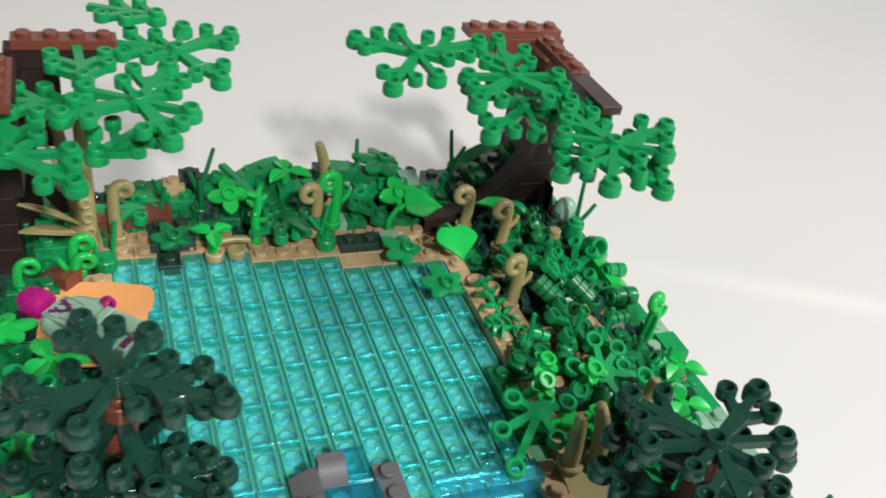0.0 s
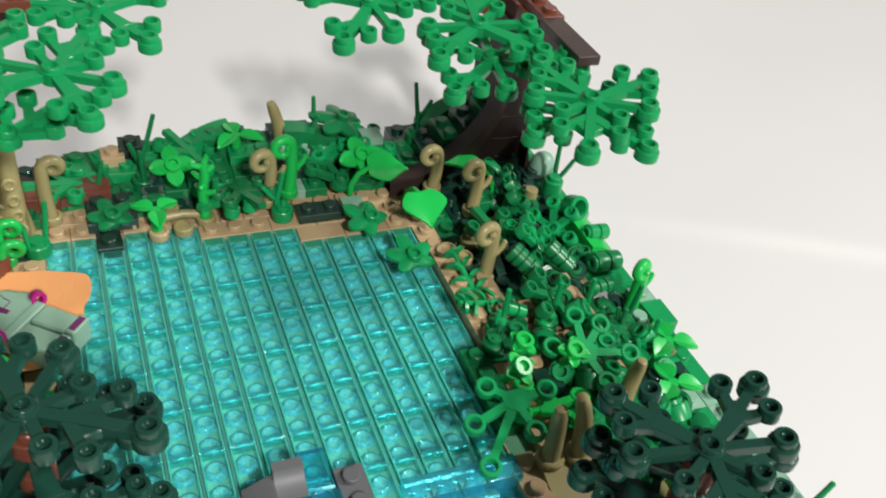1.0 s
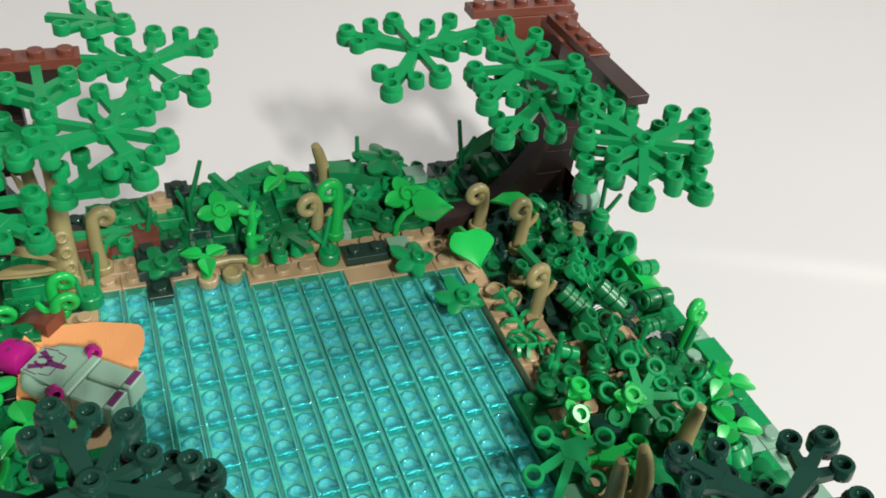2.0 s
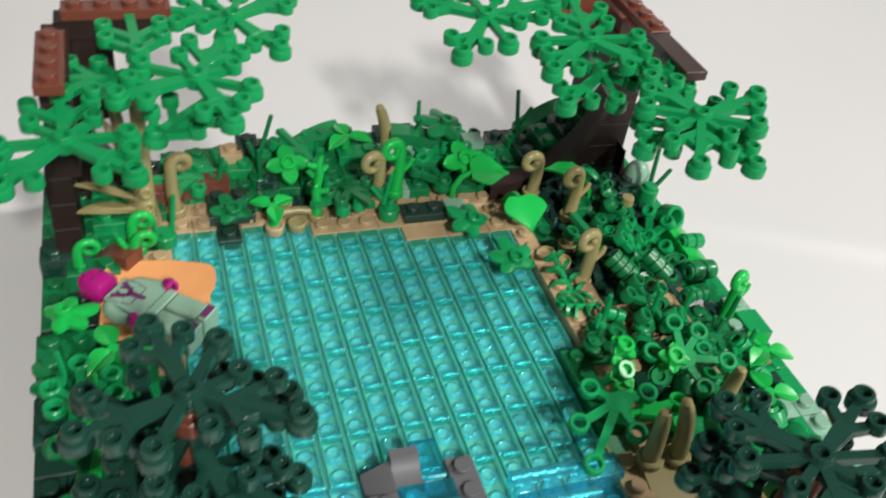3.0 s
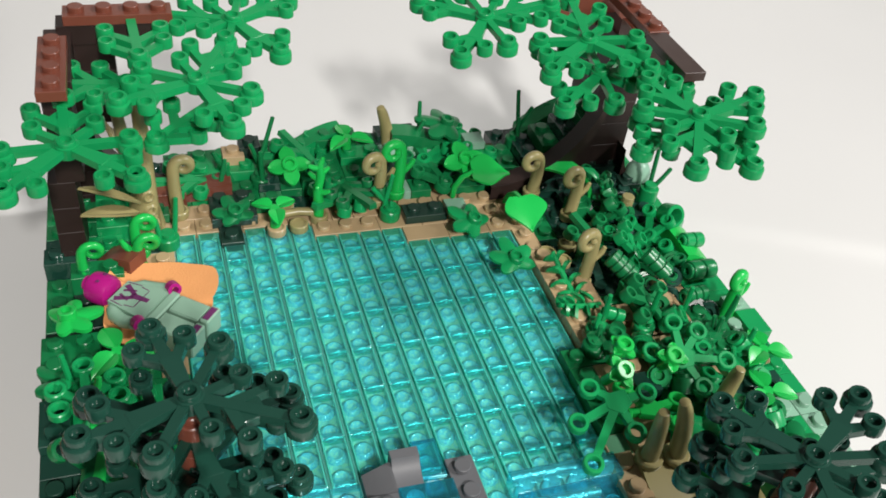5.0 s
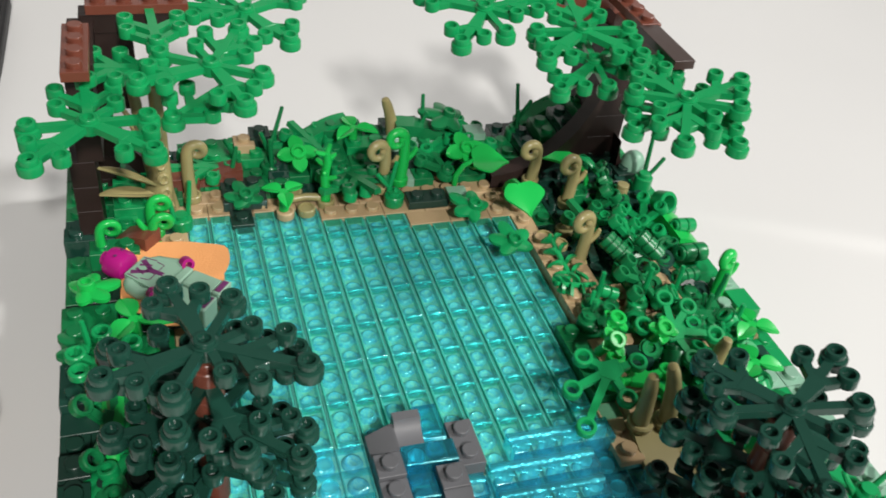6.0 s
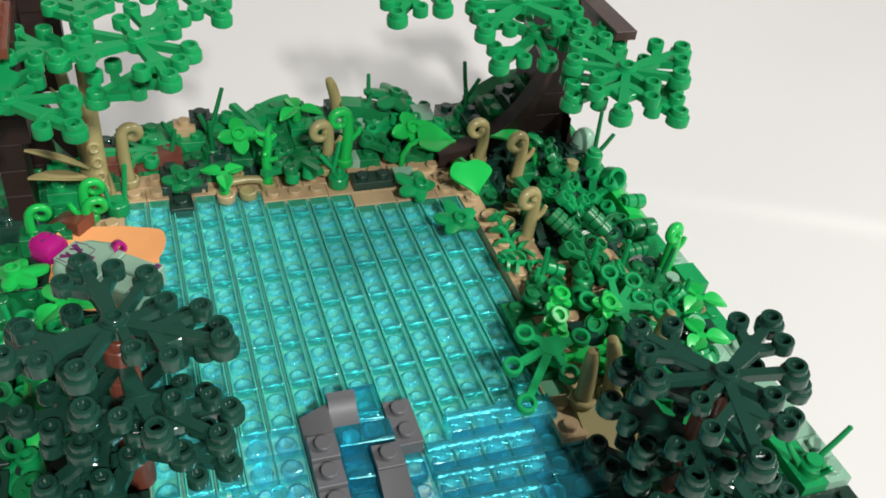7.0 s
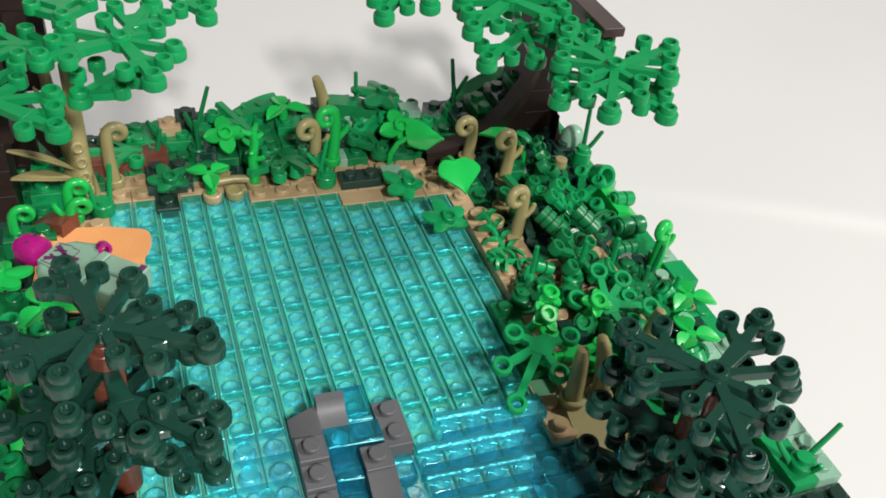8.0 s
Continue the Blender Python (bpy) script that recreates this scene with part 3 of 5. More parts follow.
def curl(x, y, z, h, mat, rz, label, r=0.5, bud=True, lean=0, collar=True, thick=1.0):
    ob = thing("curled_shoot", x, y, z, label, "toy plant", "curled shoots", ry=lean, rz=rz)
    pts = curl_points(h, r)
    n = len(pts)
    rad = [thick * (0.3 - 0.16 * k / (n - 1)) for k in range(n)]
    part("stem", Shape().sweep(pts, rad, 10), mat, ob)
    if collar:
        part("collar", Shape().lathe(COLLAR, 16), mat, ob)
    if bud:
        b = h * 0.42
        part("bud", Shape().sweep([(0.1, 0, b), (0.35, -0.05, b + 0.2), (0.6, -0.1, b + 0.5), (0.7, -0.1, b + 0.75)], [0.14, 0.15, 0.13, 0.1], 8), mat, ob)
    return ob


def spikes(x, y, z, bars, label, mat=None, base=True):
    """Grass stems: thin upright bars out of a round foot. bars: (lean x, lean y, length)."""
    mat = mat or DARK
    ob = thing("grass_stems", x, y, z, label, "toy plant", "grass stems")
    if base:
        part("foot", Shape().lathe([(0, 0), (0.46, 0), (0.48, 0.05), (0.48, 0.5), (0.44, 0.55), (0.3, 0.56), (0.3, 0.74), (0, 0.76)], 16), mat, ob)
    for k, (lx, ly, ln) in enumerate(bars):
        a = 2 * math.pi * k / max(1, len(bars)) + 0.6
        p0 = Vector((0.34 * math.cos(a), 0.34 * math.sin(a), 0.1))
        d = Vector((lx, ly, 1)).normalized() * ln
        part("stem", Shape().sweep([p0[:], (p0 + d * 0.35 + Vector((-lx, -ly, 0)) * 0.12)[:], (p0 + d * 0.7)[:], (p0 + d)[:]], [0.12, 0.115, 0.11, 0.1], 8), mat, ob)
    return ob


def lobed(x, y, z, mat, label, size=1.0, rx=0, ry=0, rz=0, foot=0.6):
    """A flat star-lobed leaf with a hollow stud on it, bent down at the lobes."""
    ob = thing("lobed_leaf", x, y, z, label, "toy plant", "lobed leaves", rx, ry, rz)
    n, vs, fs = 60, [(0, 0, 0)], []
    lobes = ((-118, 0.62), (-62, 0.86), (0, 1.02), (62, 0.86), (118, 0.62))
    for ring, t in ((0, 0.35), (1, 0.7), (2, 1.0)):
        for k in range(n):
            a = 2 * math.pi * k / n
            reach = max(ln * math.exp(-(((math.degrees(a) - 90 - c + 180) % 360 - 180) / 30) ** 2) for c, ln in lobes)
            r = size * (0.42 + 0.95 * reach) * t
            vs.append((r * math.cos(a), r * math.sin(a), -0.16 * size * r * t + 0.1 * (reach - 0.5) * t))
    top = len(vs)
    vs += [(p[0] * 0.97, p[1] * 0.97, p[2] - 0.16) for p in vs[:top]]
    for k in range(n):
        j = (k + 1) % n
        fs += [(0, 1 + k, 1 + j), (top, top + 1 + j, top + 1 + k)]
        for g in (0, 1):
            a, b = 1 + g * n + k, 1 + g * n + j
            fs += [(a, a + n, b + n, b), (top + b, top + b + n, top + a + n, top + a)]
        a, b = 1 + 2 * n + k, 1 + 2 * n + j
        fs.append((a, top + a, top + b, b))
    part("leaf", Shape().add(vs, fs), mat, ob)
    part("stud", Shape().lathe([(0, -0.1), (0.34, -0.1), (0.34, 0.22), (0.31, 0.25), (0.2, 0.25), (0.18, 0.06), (0, 0.06)], 16), mat, ob)
    if foot:
        part("stalk", Shape().lathe([(0, -foot), (0.3, -foot), (0.3, -0.1), (0, -0.08)], 12), mat, ob)
    return ob


def blades(x, y, z, mat, label, n=3, length=1.15, width=0.8, rz=0, stalk=0.9, start=0.12, droop=0.25, ring=None):
    """Blades round a centre on a short stalk."""
    ob = thing("leaf_sprig", x, y, z, label, "toy plant", "leaf sprigs", rz=rz)
    for k in range(n):
        part("leaf", Shape().blade(length, width, droop, 0.16, 0.09, at(0, 0, 0, 8, 0, 360 * k / n) @ at(0, start, 0)), mat, ob)
    part("stalk", Shape().lathe([(0, -stalk), (0.24, -stalk), (0.2, -0.1), (0.22, 0.02), (0.12, 0.04), (0, 0.0)], 12), mat, ob)
    if ring:
        part("ring", Shape().lathe(COLLAR, 16, at(0, 0, -stalk - 0.38)), ring, ob, "tan ring foot")
    return ob


def flower(x, y, z, mat, label, rx=0, ry=0, rz=0, size=1.0, petals=4, stalk=0.8):
    """Rounded petals round a hollow stud."""
    ob = thing("flower", x, y, z, label, "toy flower", "flowers", rx, ry, rz)
    for k in range(petals):
        sh = lambda t: 0.3 + 0.7 * math.sin(math.pi * min(1, t * 0.9 + 0.08)) ** 0.7 - 0.25 * t ** 4
        part("petal", Shape().blade(0.9 * size, 0.78 * size, 0.04, 0.04, 0.12, at(0, 0, 0, 0, 0, 360 * k / petals) @ at(0, 0.12, 0.02), shape=sh), mat, ob)
    part("stud", Shape().lathe([(0, -0.2), (0.36, -0.2), (0.36, 0.24), (0.33, 0.27), (0.21, 0.27), (0.19, 0.08), (0, 0.08)], 16), mat, ob)
    if stalk:
        part("stalk", Shape().lathe([(0, -stalk), (0.2, -stalk), (0.2, -0.15), (0, -0.1)], 10), mat, ob)
    return ob


def heart(x, y, z, rx, ry, rz, label, size=1.0):
    """A large heart-shaped leaf that runs to a point."""
    ob = thing("heart_leaf", x, y, z, label, "toy plant", "heart leaves", rx, ry, rz)
    sh = lambda t: max(0.02, (math.sin(math.pi * min(1, t * 0.92 + 0.1)) ** 0.55) * (1 - 0.9 * max(0, t - 0.45) ** 1.1 / 0.55))
    part("leaf", Shape().blade(1.8 * size, 2.1 * size, 0.18, 0.06, 0.1, at(0, -0.3, 0), shape=sh, n=12), LIME, ob)
    part("stem", Shape().sweep([(0, -0.2, -0.05), (0, -0.7, -0.3), (0, -1.1, -0.9), (0, -1.2, -1.5)], [0.12, 0.13, 0.14, 0.14], 8), LIME, ob)
    return ob


def horn(x, y, z, h, lean, rz, label, mat):
    ob = thing("horn", x, y, z, label, "toy plant", "horn shoots", rz=rz)
    pts = [(lean * (k / 8) ** 2, 0, h * k / 8) for k in range(9)]
    part("tip", Shape().sweep(pts, [0.34 - 0.1 * (k / 8) ** 1.5 - (0.05 if k == 8 else 0) for k in range(9)], 12), mat, ob)
    part("collar", Shape().lathe([(0, -0.1), (0.46, -0.1), (0.5, 0), (0.5, 0.16), (0.44, 0.22), (0, 0.24)], 18), mat, ob)
    return ob


RING = [(0.3, -0.2), (0.38, -0.16), (0.38, 0.1), (0.34, 0.14), (0.25, 0.14), (0.22, 0.1), (0.22, -0.18), (0.3, -0.2)]


def palm(x, y, z, rx, ry, rz, tips, label, mat):
    """The small leaf: flat arms from one hub, each with an open ring at its end."""
    ob = thing("palm_leaf", x, y, z, label, "toy plant", "palm leaves", rx, ry, rz)
    s = Shape().slab([(-0.5, -0.2), (0.0, -0.55), (0.5, -0.2), (0.45, 0.4), (-0.45, 0.4)], -0.14, 0.1)
    for k, (tx, ty) in enumerate(tips):
        v = Vector((tx, ty))
        s.beam((0, 0), (v * (1 - 0.26 / v.length))[:], 0.36, 0.24, 0.095 - 0.006 * k, 0.28)
        s.lathe(RING, 14, at(tx, ty, 0))
    part("leaf", s, mat, ob)
    return ob


def fern(x, y, z, h, rx, ry, rz, label, mat):
    """An upright feather: a bent rib with short pairs of leaflets."""
    ob = thing("fern", x, y, z, label, "toy plant", "ferns", rx, ry, rz)
    rib = [(0, 0.25 * (k / 8) ** 2, h * k / 8) for k in range(9)]
    part("rib", Shape().sweep(rib, [0.16 - 0.06 * k / 8 for k in range(9)], 8), mat, ob)
    for k in (1, 3, 5, 7):
        for sgn in (-1, 1):
            p = Vector(rib[k])
            part("leaflet", Shape().blade((0.36 - 0.022 * k) * h, 0.24 * h, 0.35, 0.1, 0.16, Matrix.Translation(p) @ at(0, 0, 0, 38 + 6 * (k % 3), 0, -90 * sgn - 12 * (k % 2)), n=4), mat, ob)
    return ob



# ---- along the back bank ----
curl(0.4, 3.1, 0.2, 3.0, OLIVE, 180, "olive tan curled shoot standing on a tan plate", r=0.42, bud=False)
curl(9.15, 2.5, 0.3, 2.75, OLIVE, 10, "olive tan curled shoot with a side bud", r=0.45)
curl(10.1, 2.7, 0.5, 3.0, LIME, 5, "bright green curled shoot with a side bud", r=0.45)
horn(10.55, 6.0, 0.7, 2.6, -0.55, 10, "olive tan horn shoot on the rear ledge", OLIVE)
curl(16.5, 1.6, 0.6, 2.4, OLIVE, 0, "olive tan curled shoot below the arch", r=0.42, bud=False)
curl(17.9, 0.1, 0.2, 2.9, OLIVE, 10, "olive tan curled shoot shaded by a heart leaf", r=0.45)
curl(16.7, -4.2, 0.0, 3.1, OLIVE, 12, "olive tan curled shoot by the pond edge", r=0.45)
curl(21.7, -7.7, 0.3, 2.8, LIME, 20, "bright green curled shoot near the base rim", r=0.36)
curl(-3.4, -0.6, 0.3, 1.8, LIME, 180, "bright green curled shoot behind the doll's head", r=0.42, bud=False, thick=0.72)
curl(-1.35, 0.7, 0.3, 1.9, LIME, 180, "bright green curled shoot beside the peach cape", r=0.42, bud=False, thick=0.8)
curl(-1.3, 0.0, 0.2, 1.55, LIME, 180, "bright green curled shoot tucked behind the cape", r=0.42, bud=True, collar=False, thick=0.8)

spikes(4.2, 4.6, 0.35, ((-0.35, 0.0, 2.2), (0.35, 0.3, 3.2), (-0.05, 0, 2.0)), "dark green grass stems on the rear bank")
spikes(2.6, 4.4, 0.6, ((-0.5, 0.1, 1.8), (0.2, 0.2, 1.4)), "dark green grass stems leaning apart", base=False)
spikes(9.6, 1.7, 0.05, ((-0.75, 0.0, 1.9), (0.15, 0.0, 2.2), (0, 0.4, 0.9)), "green grass stems at the water's edge", GREEN)
spikes(11.9, 6.0, 1.0, ((0.0, 0.2, 2.0), (0.45, 0, 1.5)), "dark green grass stems on the rear ledge")
spikes(16.9, 5.2, 1.0, ((-0.15, 0, 3.0), (0.6, 0.1, 2.2), (0.0, 0.2, 1.6)), "tall dark green grass stems by the arch")
spikes(22.0, 0.4, 0.5, ((-0.05, 0, 3.0), (0.6, 0.0, 2.2)), "green grass stems at the rear corner")
spikes(-0.2, 1.4, 0.0, ((0.1, 0.2, 2.0), (-0.1, 0.1, 1.4)), "green grass stems by the pond corner", GREEN)

blackbrick = thing("edge_bricks", 0, 0, 0, "black-green bricks and studs set into the pond edge", "toy bricks")
brick(blackbrick, 1.95, 1.0, 0.1, 1, 2, 0.5, BLACKGREEN)
brick(blackbrick, 1.7, 2.2, 0.5, 2, 2, 0.5, BLACKGREEN)
brick(blackbrick, 10.2, 1.1, 0.42, 2, 1, 0.42, BLACKGREEN)
brick(blackbrick, 12.3, 1.2, 0.42, 1, 1, 0.42, SAND, studs=False)
brick(blackbrick, 14.1, 4.6, 1.75, 1, 1, 0.4, SAND, studs=False)
for q in ((4.4, 1.5, TAN), (5.4, 1.6, OLIVE), (6.4, 2.1, OLIVE), (5.0, 3.0, OLIVE)):
    part("ring", Shape().lathe(COLLAR, 16, at(q[0], q[1], 0)), q[2], blackbrick)
part("bar", Shape().sweep([(4.6, 2.3, 0.35), (5.5, 2.35, 0.4), (6.3, 2.2, 0.4)], 0.2, 10), OLIVE, blackbrick)

lobed(2.7, 2.0, 1.0, DARK, "dark green lobed leaf over the pond edge", 0.8, 12, 0, 20, 0.5)
lobed(13.1, 0.1, 0.75, GREEN, "green lobed leaf overhanging the water", 0.95, 14, 0, 50)
lobed(14.0, -2.9, 0.85, GREEN, "green lobed leaf overhanging the pond's edge", 0.95, 14, 4, 10)
lobed(13.4, 5.8, 2.3, DARK, "dark green lobed leaf on the rear ledge", 1.15, 10, 0, 70)
lobed(-4.0, -3.7, 1.5, LIME, "bright green lobed leaf beside the doll", 0.92, 0, -8, -75)

flower(5.4, 4.1, 1.7, LIME, "bright green four-petalled leaf flower", 30, 0, 5, 0.95)
flower(13.6, 3.3, 1.75, LIME, "bright green four-petalled leaf flower near the arch", 22, 0, 12, 1.1)
blades(4.35, 1.6, 1.35, LIME, "bright green three-leaf sprig in a tan ring", 3, 0.95, 0.72, 60, 1.0)
blades(8.4, 5.6, 2.0, LIME, "bright green three-leaf sprig on the rear bank", 3, 1.1, 0.75, 10, 0.9)
blades(21.75, -10.3, 1.3, LIME, "bright green three-leaf sprig on a tan ring", 3, 1.0, 0.8, 0, 0.5, ring=TAN)
blades(20.75, -12.2, 1.2, LIME, "bright green three-leaf sprig by the base rim", 3, 1.0, 0.8, 5, 0.5, ring=TAN)
blades(-2.35, -5.75, 1.45, LIME, "bright green three-leaf sprig beside the cape", 3, 1.25, 0.85, 20, 0.8)

twig = thing("twig", 6.35, 2.1, -0.05, "bright green knobbly twig standing in an olive ring", "toy plant")
part("stem", Shape().sweep([(0, 0, 0), (0.03, 0, 0.9), (-0.05, 0, 1.8), (0.08, 0, 2.5), (0.02, 0, 3.0)], [0.26, 0.24, 0.22, 0.2, 0.16], 10), LIME, twig)
for k, (a, h) in enumerate(((20, 2.6), (140, 2.3), (250, 2.0), (180, 2.9), (330, 1.6), (60, 2.95))):
    part("bud", Shape().sweep([(0, 0, h), (0.28 * math.cos(radians(a)), 0.28 * math.sin(radians(a)), h + 0.08), (0.5 * math.cos(radians(a)), 0.5 * math.sin(radians(a)), h + 0.2)], [0.12, 0.13, 0.09], 8), LIME, twig)

heart(13.85, 2.2, 1.9, 8, 6, -100, "bright green heart-shaped leaf pointing along the bank")
heart(15.3, 0.0, 1.6, -14, 0, 184, "bright green heart-shaped leaf bending over the pond")
heart(18.5, 1.3, 2.0, 14, 12, 75, "bright green heart-shaped leaf shaded below the arch")

# curved green bricks along the rear rim
rim = thing("rim_bricks", 0, 0, 0, "green curved slope bricks along the rear rim", "toy bricks")


def arc_brick(parent, x, y, z, w, d, h, mat, rz=0):
    """A slope brick with a bowed top, falling towards -x."""
    n = 8
    vs, fs = [], []
    for yy in (0, d):
        vs += [(w * k / n, yy, h * math.sin(math.pi / 2 * (0.12 + 0.88 * k / n))) for k in range(n + 1)] + [(w, yy, 0), (0, yy, 0)]
    m = n + 3
    fs = [tuple(range(m)), tuple(range(2 * m - 1, m - 1, -1))] + [(k, m + k, m + (k + 1) % m, (k + 1) % m) for k in range(m)]
    ob = part("curved_brick", Shape().add(vs, [f[::-1] for f in fs]).mesh("curved_brick", mat), mat, parent)
    ob.matrix_basis = Matrix.Translation(Vector((x, y, z)) * U) @ pose(0, 0, 0, 0, 0, rz)
    return ob


arc_brick(rim, 6.0, 5.9, 0.9, 2.4, 1, 1.0, GREEN, 8)
brick(rim, 1.1, 4.95, 0.95, 3, 2, 0.5, GREEN)
arc_brick(rim, 17.6, 5.9, 1.0, 3, 1, 1.5, GREEN, 6)
arc_brick(rim, 13.6, 6.1, 1.2, 3, 1, 0.9, DARK, 176)
brick(rim, 3.4, 5.9, 1.6, 1, 1, 0.8, BLACKGREEN)
brick(rim, 9.9, 5.9, 1.25, 2, 1, 0.6, BLACKGREEN, studs=False)
brick(rim, 2.6, 5.5, 1.4, 1, 1, 0.6, TAN)
brick(rim, 22.0, -7.75, 0.8, 1, 1, 0.4, SAND)
brick(rim, 21.2, -8.9, 0.7, 1, 1, 0.5, SAND)
arc_brick(rim, 22.95, -2.0, 0.42, 1.3, 2.4, 0.75, LIME, 180)
round_brick(rim, 20.6, -0.3, 0.4, 0.9, OLIVE, 0.3)
round_brick(rim, 22.0, 0.2, 0.5, 1.0, GREEN, 0.45)
brick(rim, 22.03, -9.2, 0.95, 1, 1.4, 0.7, GREEN, studs=False)
arc_brick(rim, 0.4, 3.9, 0.3, 2.4, 1, 0.8, RUST, 0)
brick(rim, -1.2, 3.6, 1.0, 2, 1, 1.0, RUST, studs=False)
arc_brick(rim, -3.0, 0.2, 0.5, 1.6, 1, 0.7, RUST, -40)
brick(rim, 21.4, 1.5, 0.7, 1, 1, 0.7, BLACKGREEN)
brick(rim, 22.0, -1.8, 0.9, 1, 1, 0.5, SAND, studs=False)

# the olive stalk and leaves by the left tree
stalk = thing("cane", -1.0, 2.5, 0.3, "olive tan cane with long pointed leaves", "toy plant")
part("stem", Shape().sweep([(0.1, 0, 0), (0, 0, 1.2), (0.15, 0, 2.6), (0.25, 0.1, 4.6), (0.2, 0.1, 6.2)], [0.7, 0.6, 0.42, 0.3, 0.26], 12), OLIVE, stalk)
part("stem", Shape().sweep([(0, 0.2, 1.2), (-0.25, 0.2, 2.8), (-0.5, 0.2, 4.6), (-0.65, 0.2, 6.2)], [0.4, 0.34, 0.26, 0.22], 10), OLIVE, stalk)
for k in range(4):
    part("knot", Shape().lathe([(0.12, -0.1), (0.26, -0.1), (0.3, 0.05), (0.2, 0.14), (0.12, 0.1), (0.1, 0), (0.0, 0.0)], 12, at(0.3 - 0.05 * k, -0.55 + 0.06 * k, 0.5 + 0.7 * k, 80, 0, 20)), OLIVE, stalk)
for base, tip, wd in (((-0.1, -0.8, 1.9), (-2.2, -2.3, 4.0), 0.85), ((-0.2, -0.9, 1.5), (-2.3, -2.3, 2.7), 0.85), ((0.0, 0.2, 2.4), (-1.2, 1.4, 4.6), 0.5)):
    p0, p1 = Vector(base), Vector(tip)
    turn = (p1 - p0).to_track_quat("Y", "Z").to_matrix().to_4x4()
    part("leaf", Shape().blade((p1 - p0).length, wd, 0.0, 0.18, 0.1, Matrix.Translation(p0) @ turn, n=10), OLIVE, stalk)

# ---- right bank thicket ----
def fern_along(base, tip, label):
    """A fern from its foot towards its tip, the leaflets to both sides."""
    p0, p1 = Vector(base), Vector(tip)
    # deeper green on the fern below the arch, for the shade there
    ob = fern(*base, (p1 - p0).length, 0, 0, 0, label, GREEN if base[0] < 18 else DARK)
    ob.matrix_world = Matrix.Translation(P(*base)) @ (p1 - p0).to_track_quat("Z", "Y").to_matrix().to_4x4()
    return ob


fern_along((16.0, -5.3, 0.2), (15.45, -3.2, 1.1), "green ladder-like fern leaning along the shore")
fern_along((16.8, -5.8, 0.3), (14.6, -6.2, 0.8), "green ladder-like fern lying towards the water")
fern_along((20.3, -0.2, 0.4), (19.2, 0.4, 2.3), "green fern under the arch")

thick = random.Random(3)


def leaf_stack(x, y, z, normal, up, me, n, label, step=0.42):
    """Leaf pieces pushed onto one another, facing along normal, the long arm towards up."""
    ob = thing("leaf_bush", x, y, z, label, "toy plant", "thicket leaves")
    w = Vector(normal).normalized()
    u = Vector(up)
    v = (u - w * u.dot(w)).normalized()
    r = v.cross(w)
    ob.matrix_world = Matrix.Translation(P(x, y, z)) @ Matrix((r, v, w)).transposed().to_4x4()
    for k in range(n):
        leaf = part("leaf_frond", me, None, ob)
        leaf.location = Vector((0, 0, -step * k)) * U
    return ob


for x, y, z, normal, up, me, n, label in (
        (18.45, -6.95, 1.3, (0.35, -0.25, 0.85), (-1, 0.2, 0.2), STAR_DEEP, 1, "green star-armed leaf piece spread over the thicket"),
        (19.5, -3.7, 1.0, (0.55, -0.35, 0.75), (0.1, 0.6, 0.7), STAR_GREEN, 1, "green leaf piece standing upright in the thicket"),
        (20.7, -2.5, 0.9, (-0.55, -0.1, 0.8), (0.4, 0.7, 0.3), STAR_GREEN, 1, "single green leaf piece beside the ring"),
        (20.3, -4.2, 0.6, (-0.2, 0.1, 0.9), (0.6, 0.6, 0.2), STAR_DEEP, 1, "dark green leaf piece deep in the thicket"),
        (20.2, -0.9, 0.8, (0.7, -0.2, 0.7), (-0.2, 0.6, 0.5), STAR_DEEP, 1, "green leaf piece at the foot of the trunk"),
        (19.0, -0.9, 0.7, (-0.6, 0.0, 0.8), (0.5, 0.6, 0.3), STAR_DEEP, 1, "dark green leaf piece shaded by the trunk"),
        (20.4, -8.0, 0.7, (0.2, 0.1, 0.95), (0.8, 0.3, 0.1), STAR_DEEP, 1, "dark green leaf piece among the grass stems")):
    leaf_stack(x, y, z, normal, up, me, n, label, 0.36)


def stud_column(base, tip, r, n, mat, label):
    """Short round pieces pushed together into a ribbed column that ends in an open stud."""
    p0, p1 = Vector(base), Vector(tip)
    ob = thing("stud_column", *base, label, "toy plant", "stud columns")
    ob.matrix_world = Matrix.Translation(P(*base)) @ (p1 - p0).to_track_quat("Z", "Y").to_matrix().to_4x4()
    h = (p1 - p0).length / n
    for k in range(n):
        prof = [(0, 0), (r - 0.03, 0), (r, 0.03), (r, h * 0.78), (r - 0.03, h * 0.84), (r - 0.09, h * 0.86), (r - 0.09, h)]
        prof += [(r - 0.12, h + 0.03), (0.17, h + 0.03), (0.15, h - 0.12), (0, h - 0.12)]
        part("segment", Shape().lathe(prof, 16, at(0, 0, h * k)), mat, ob)
    return ob


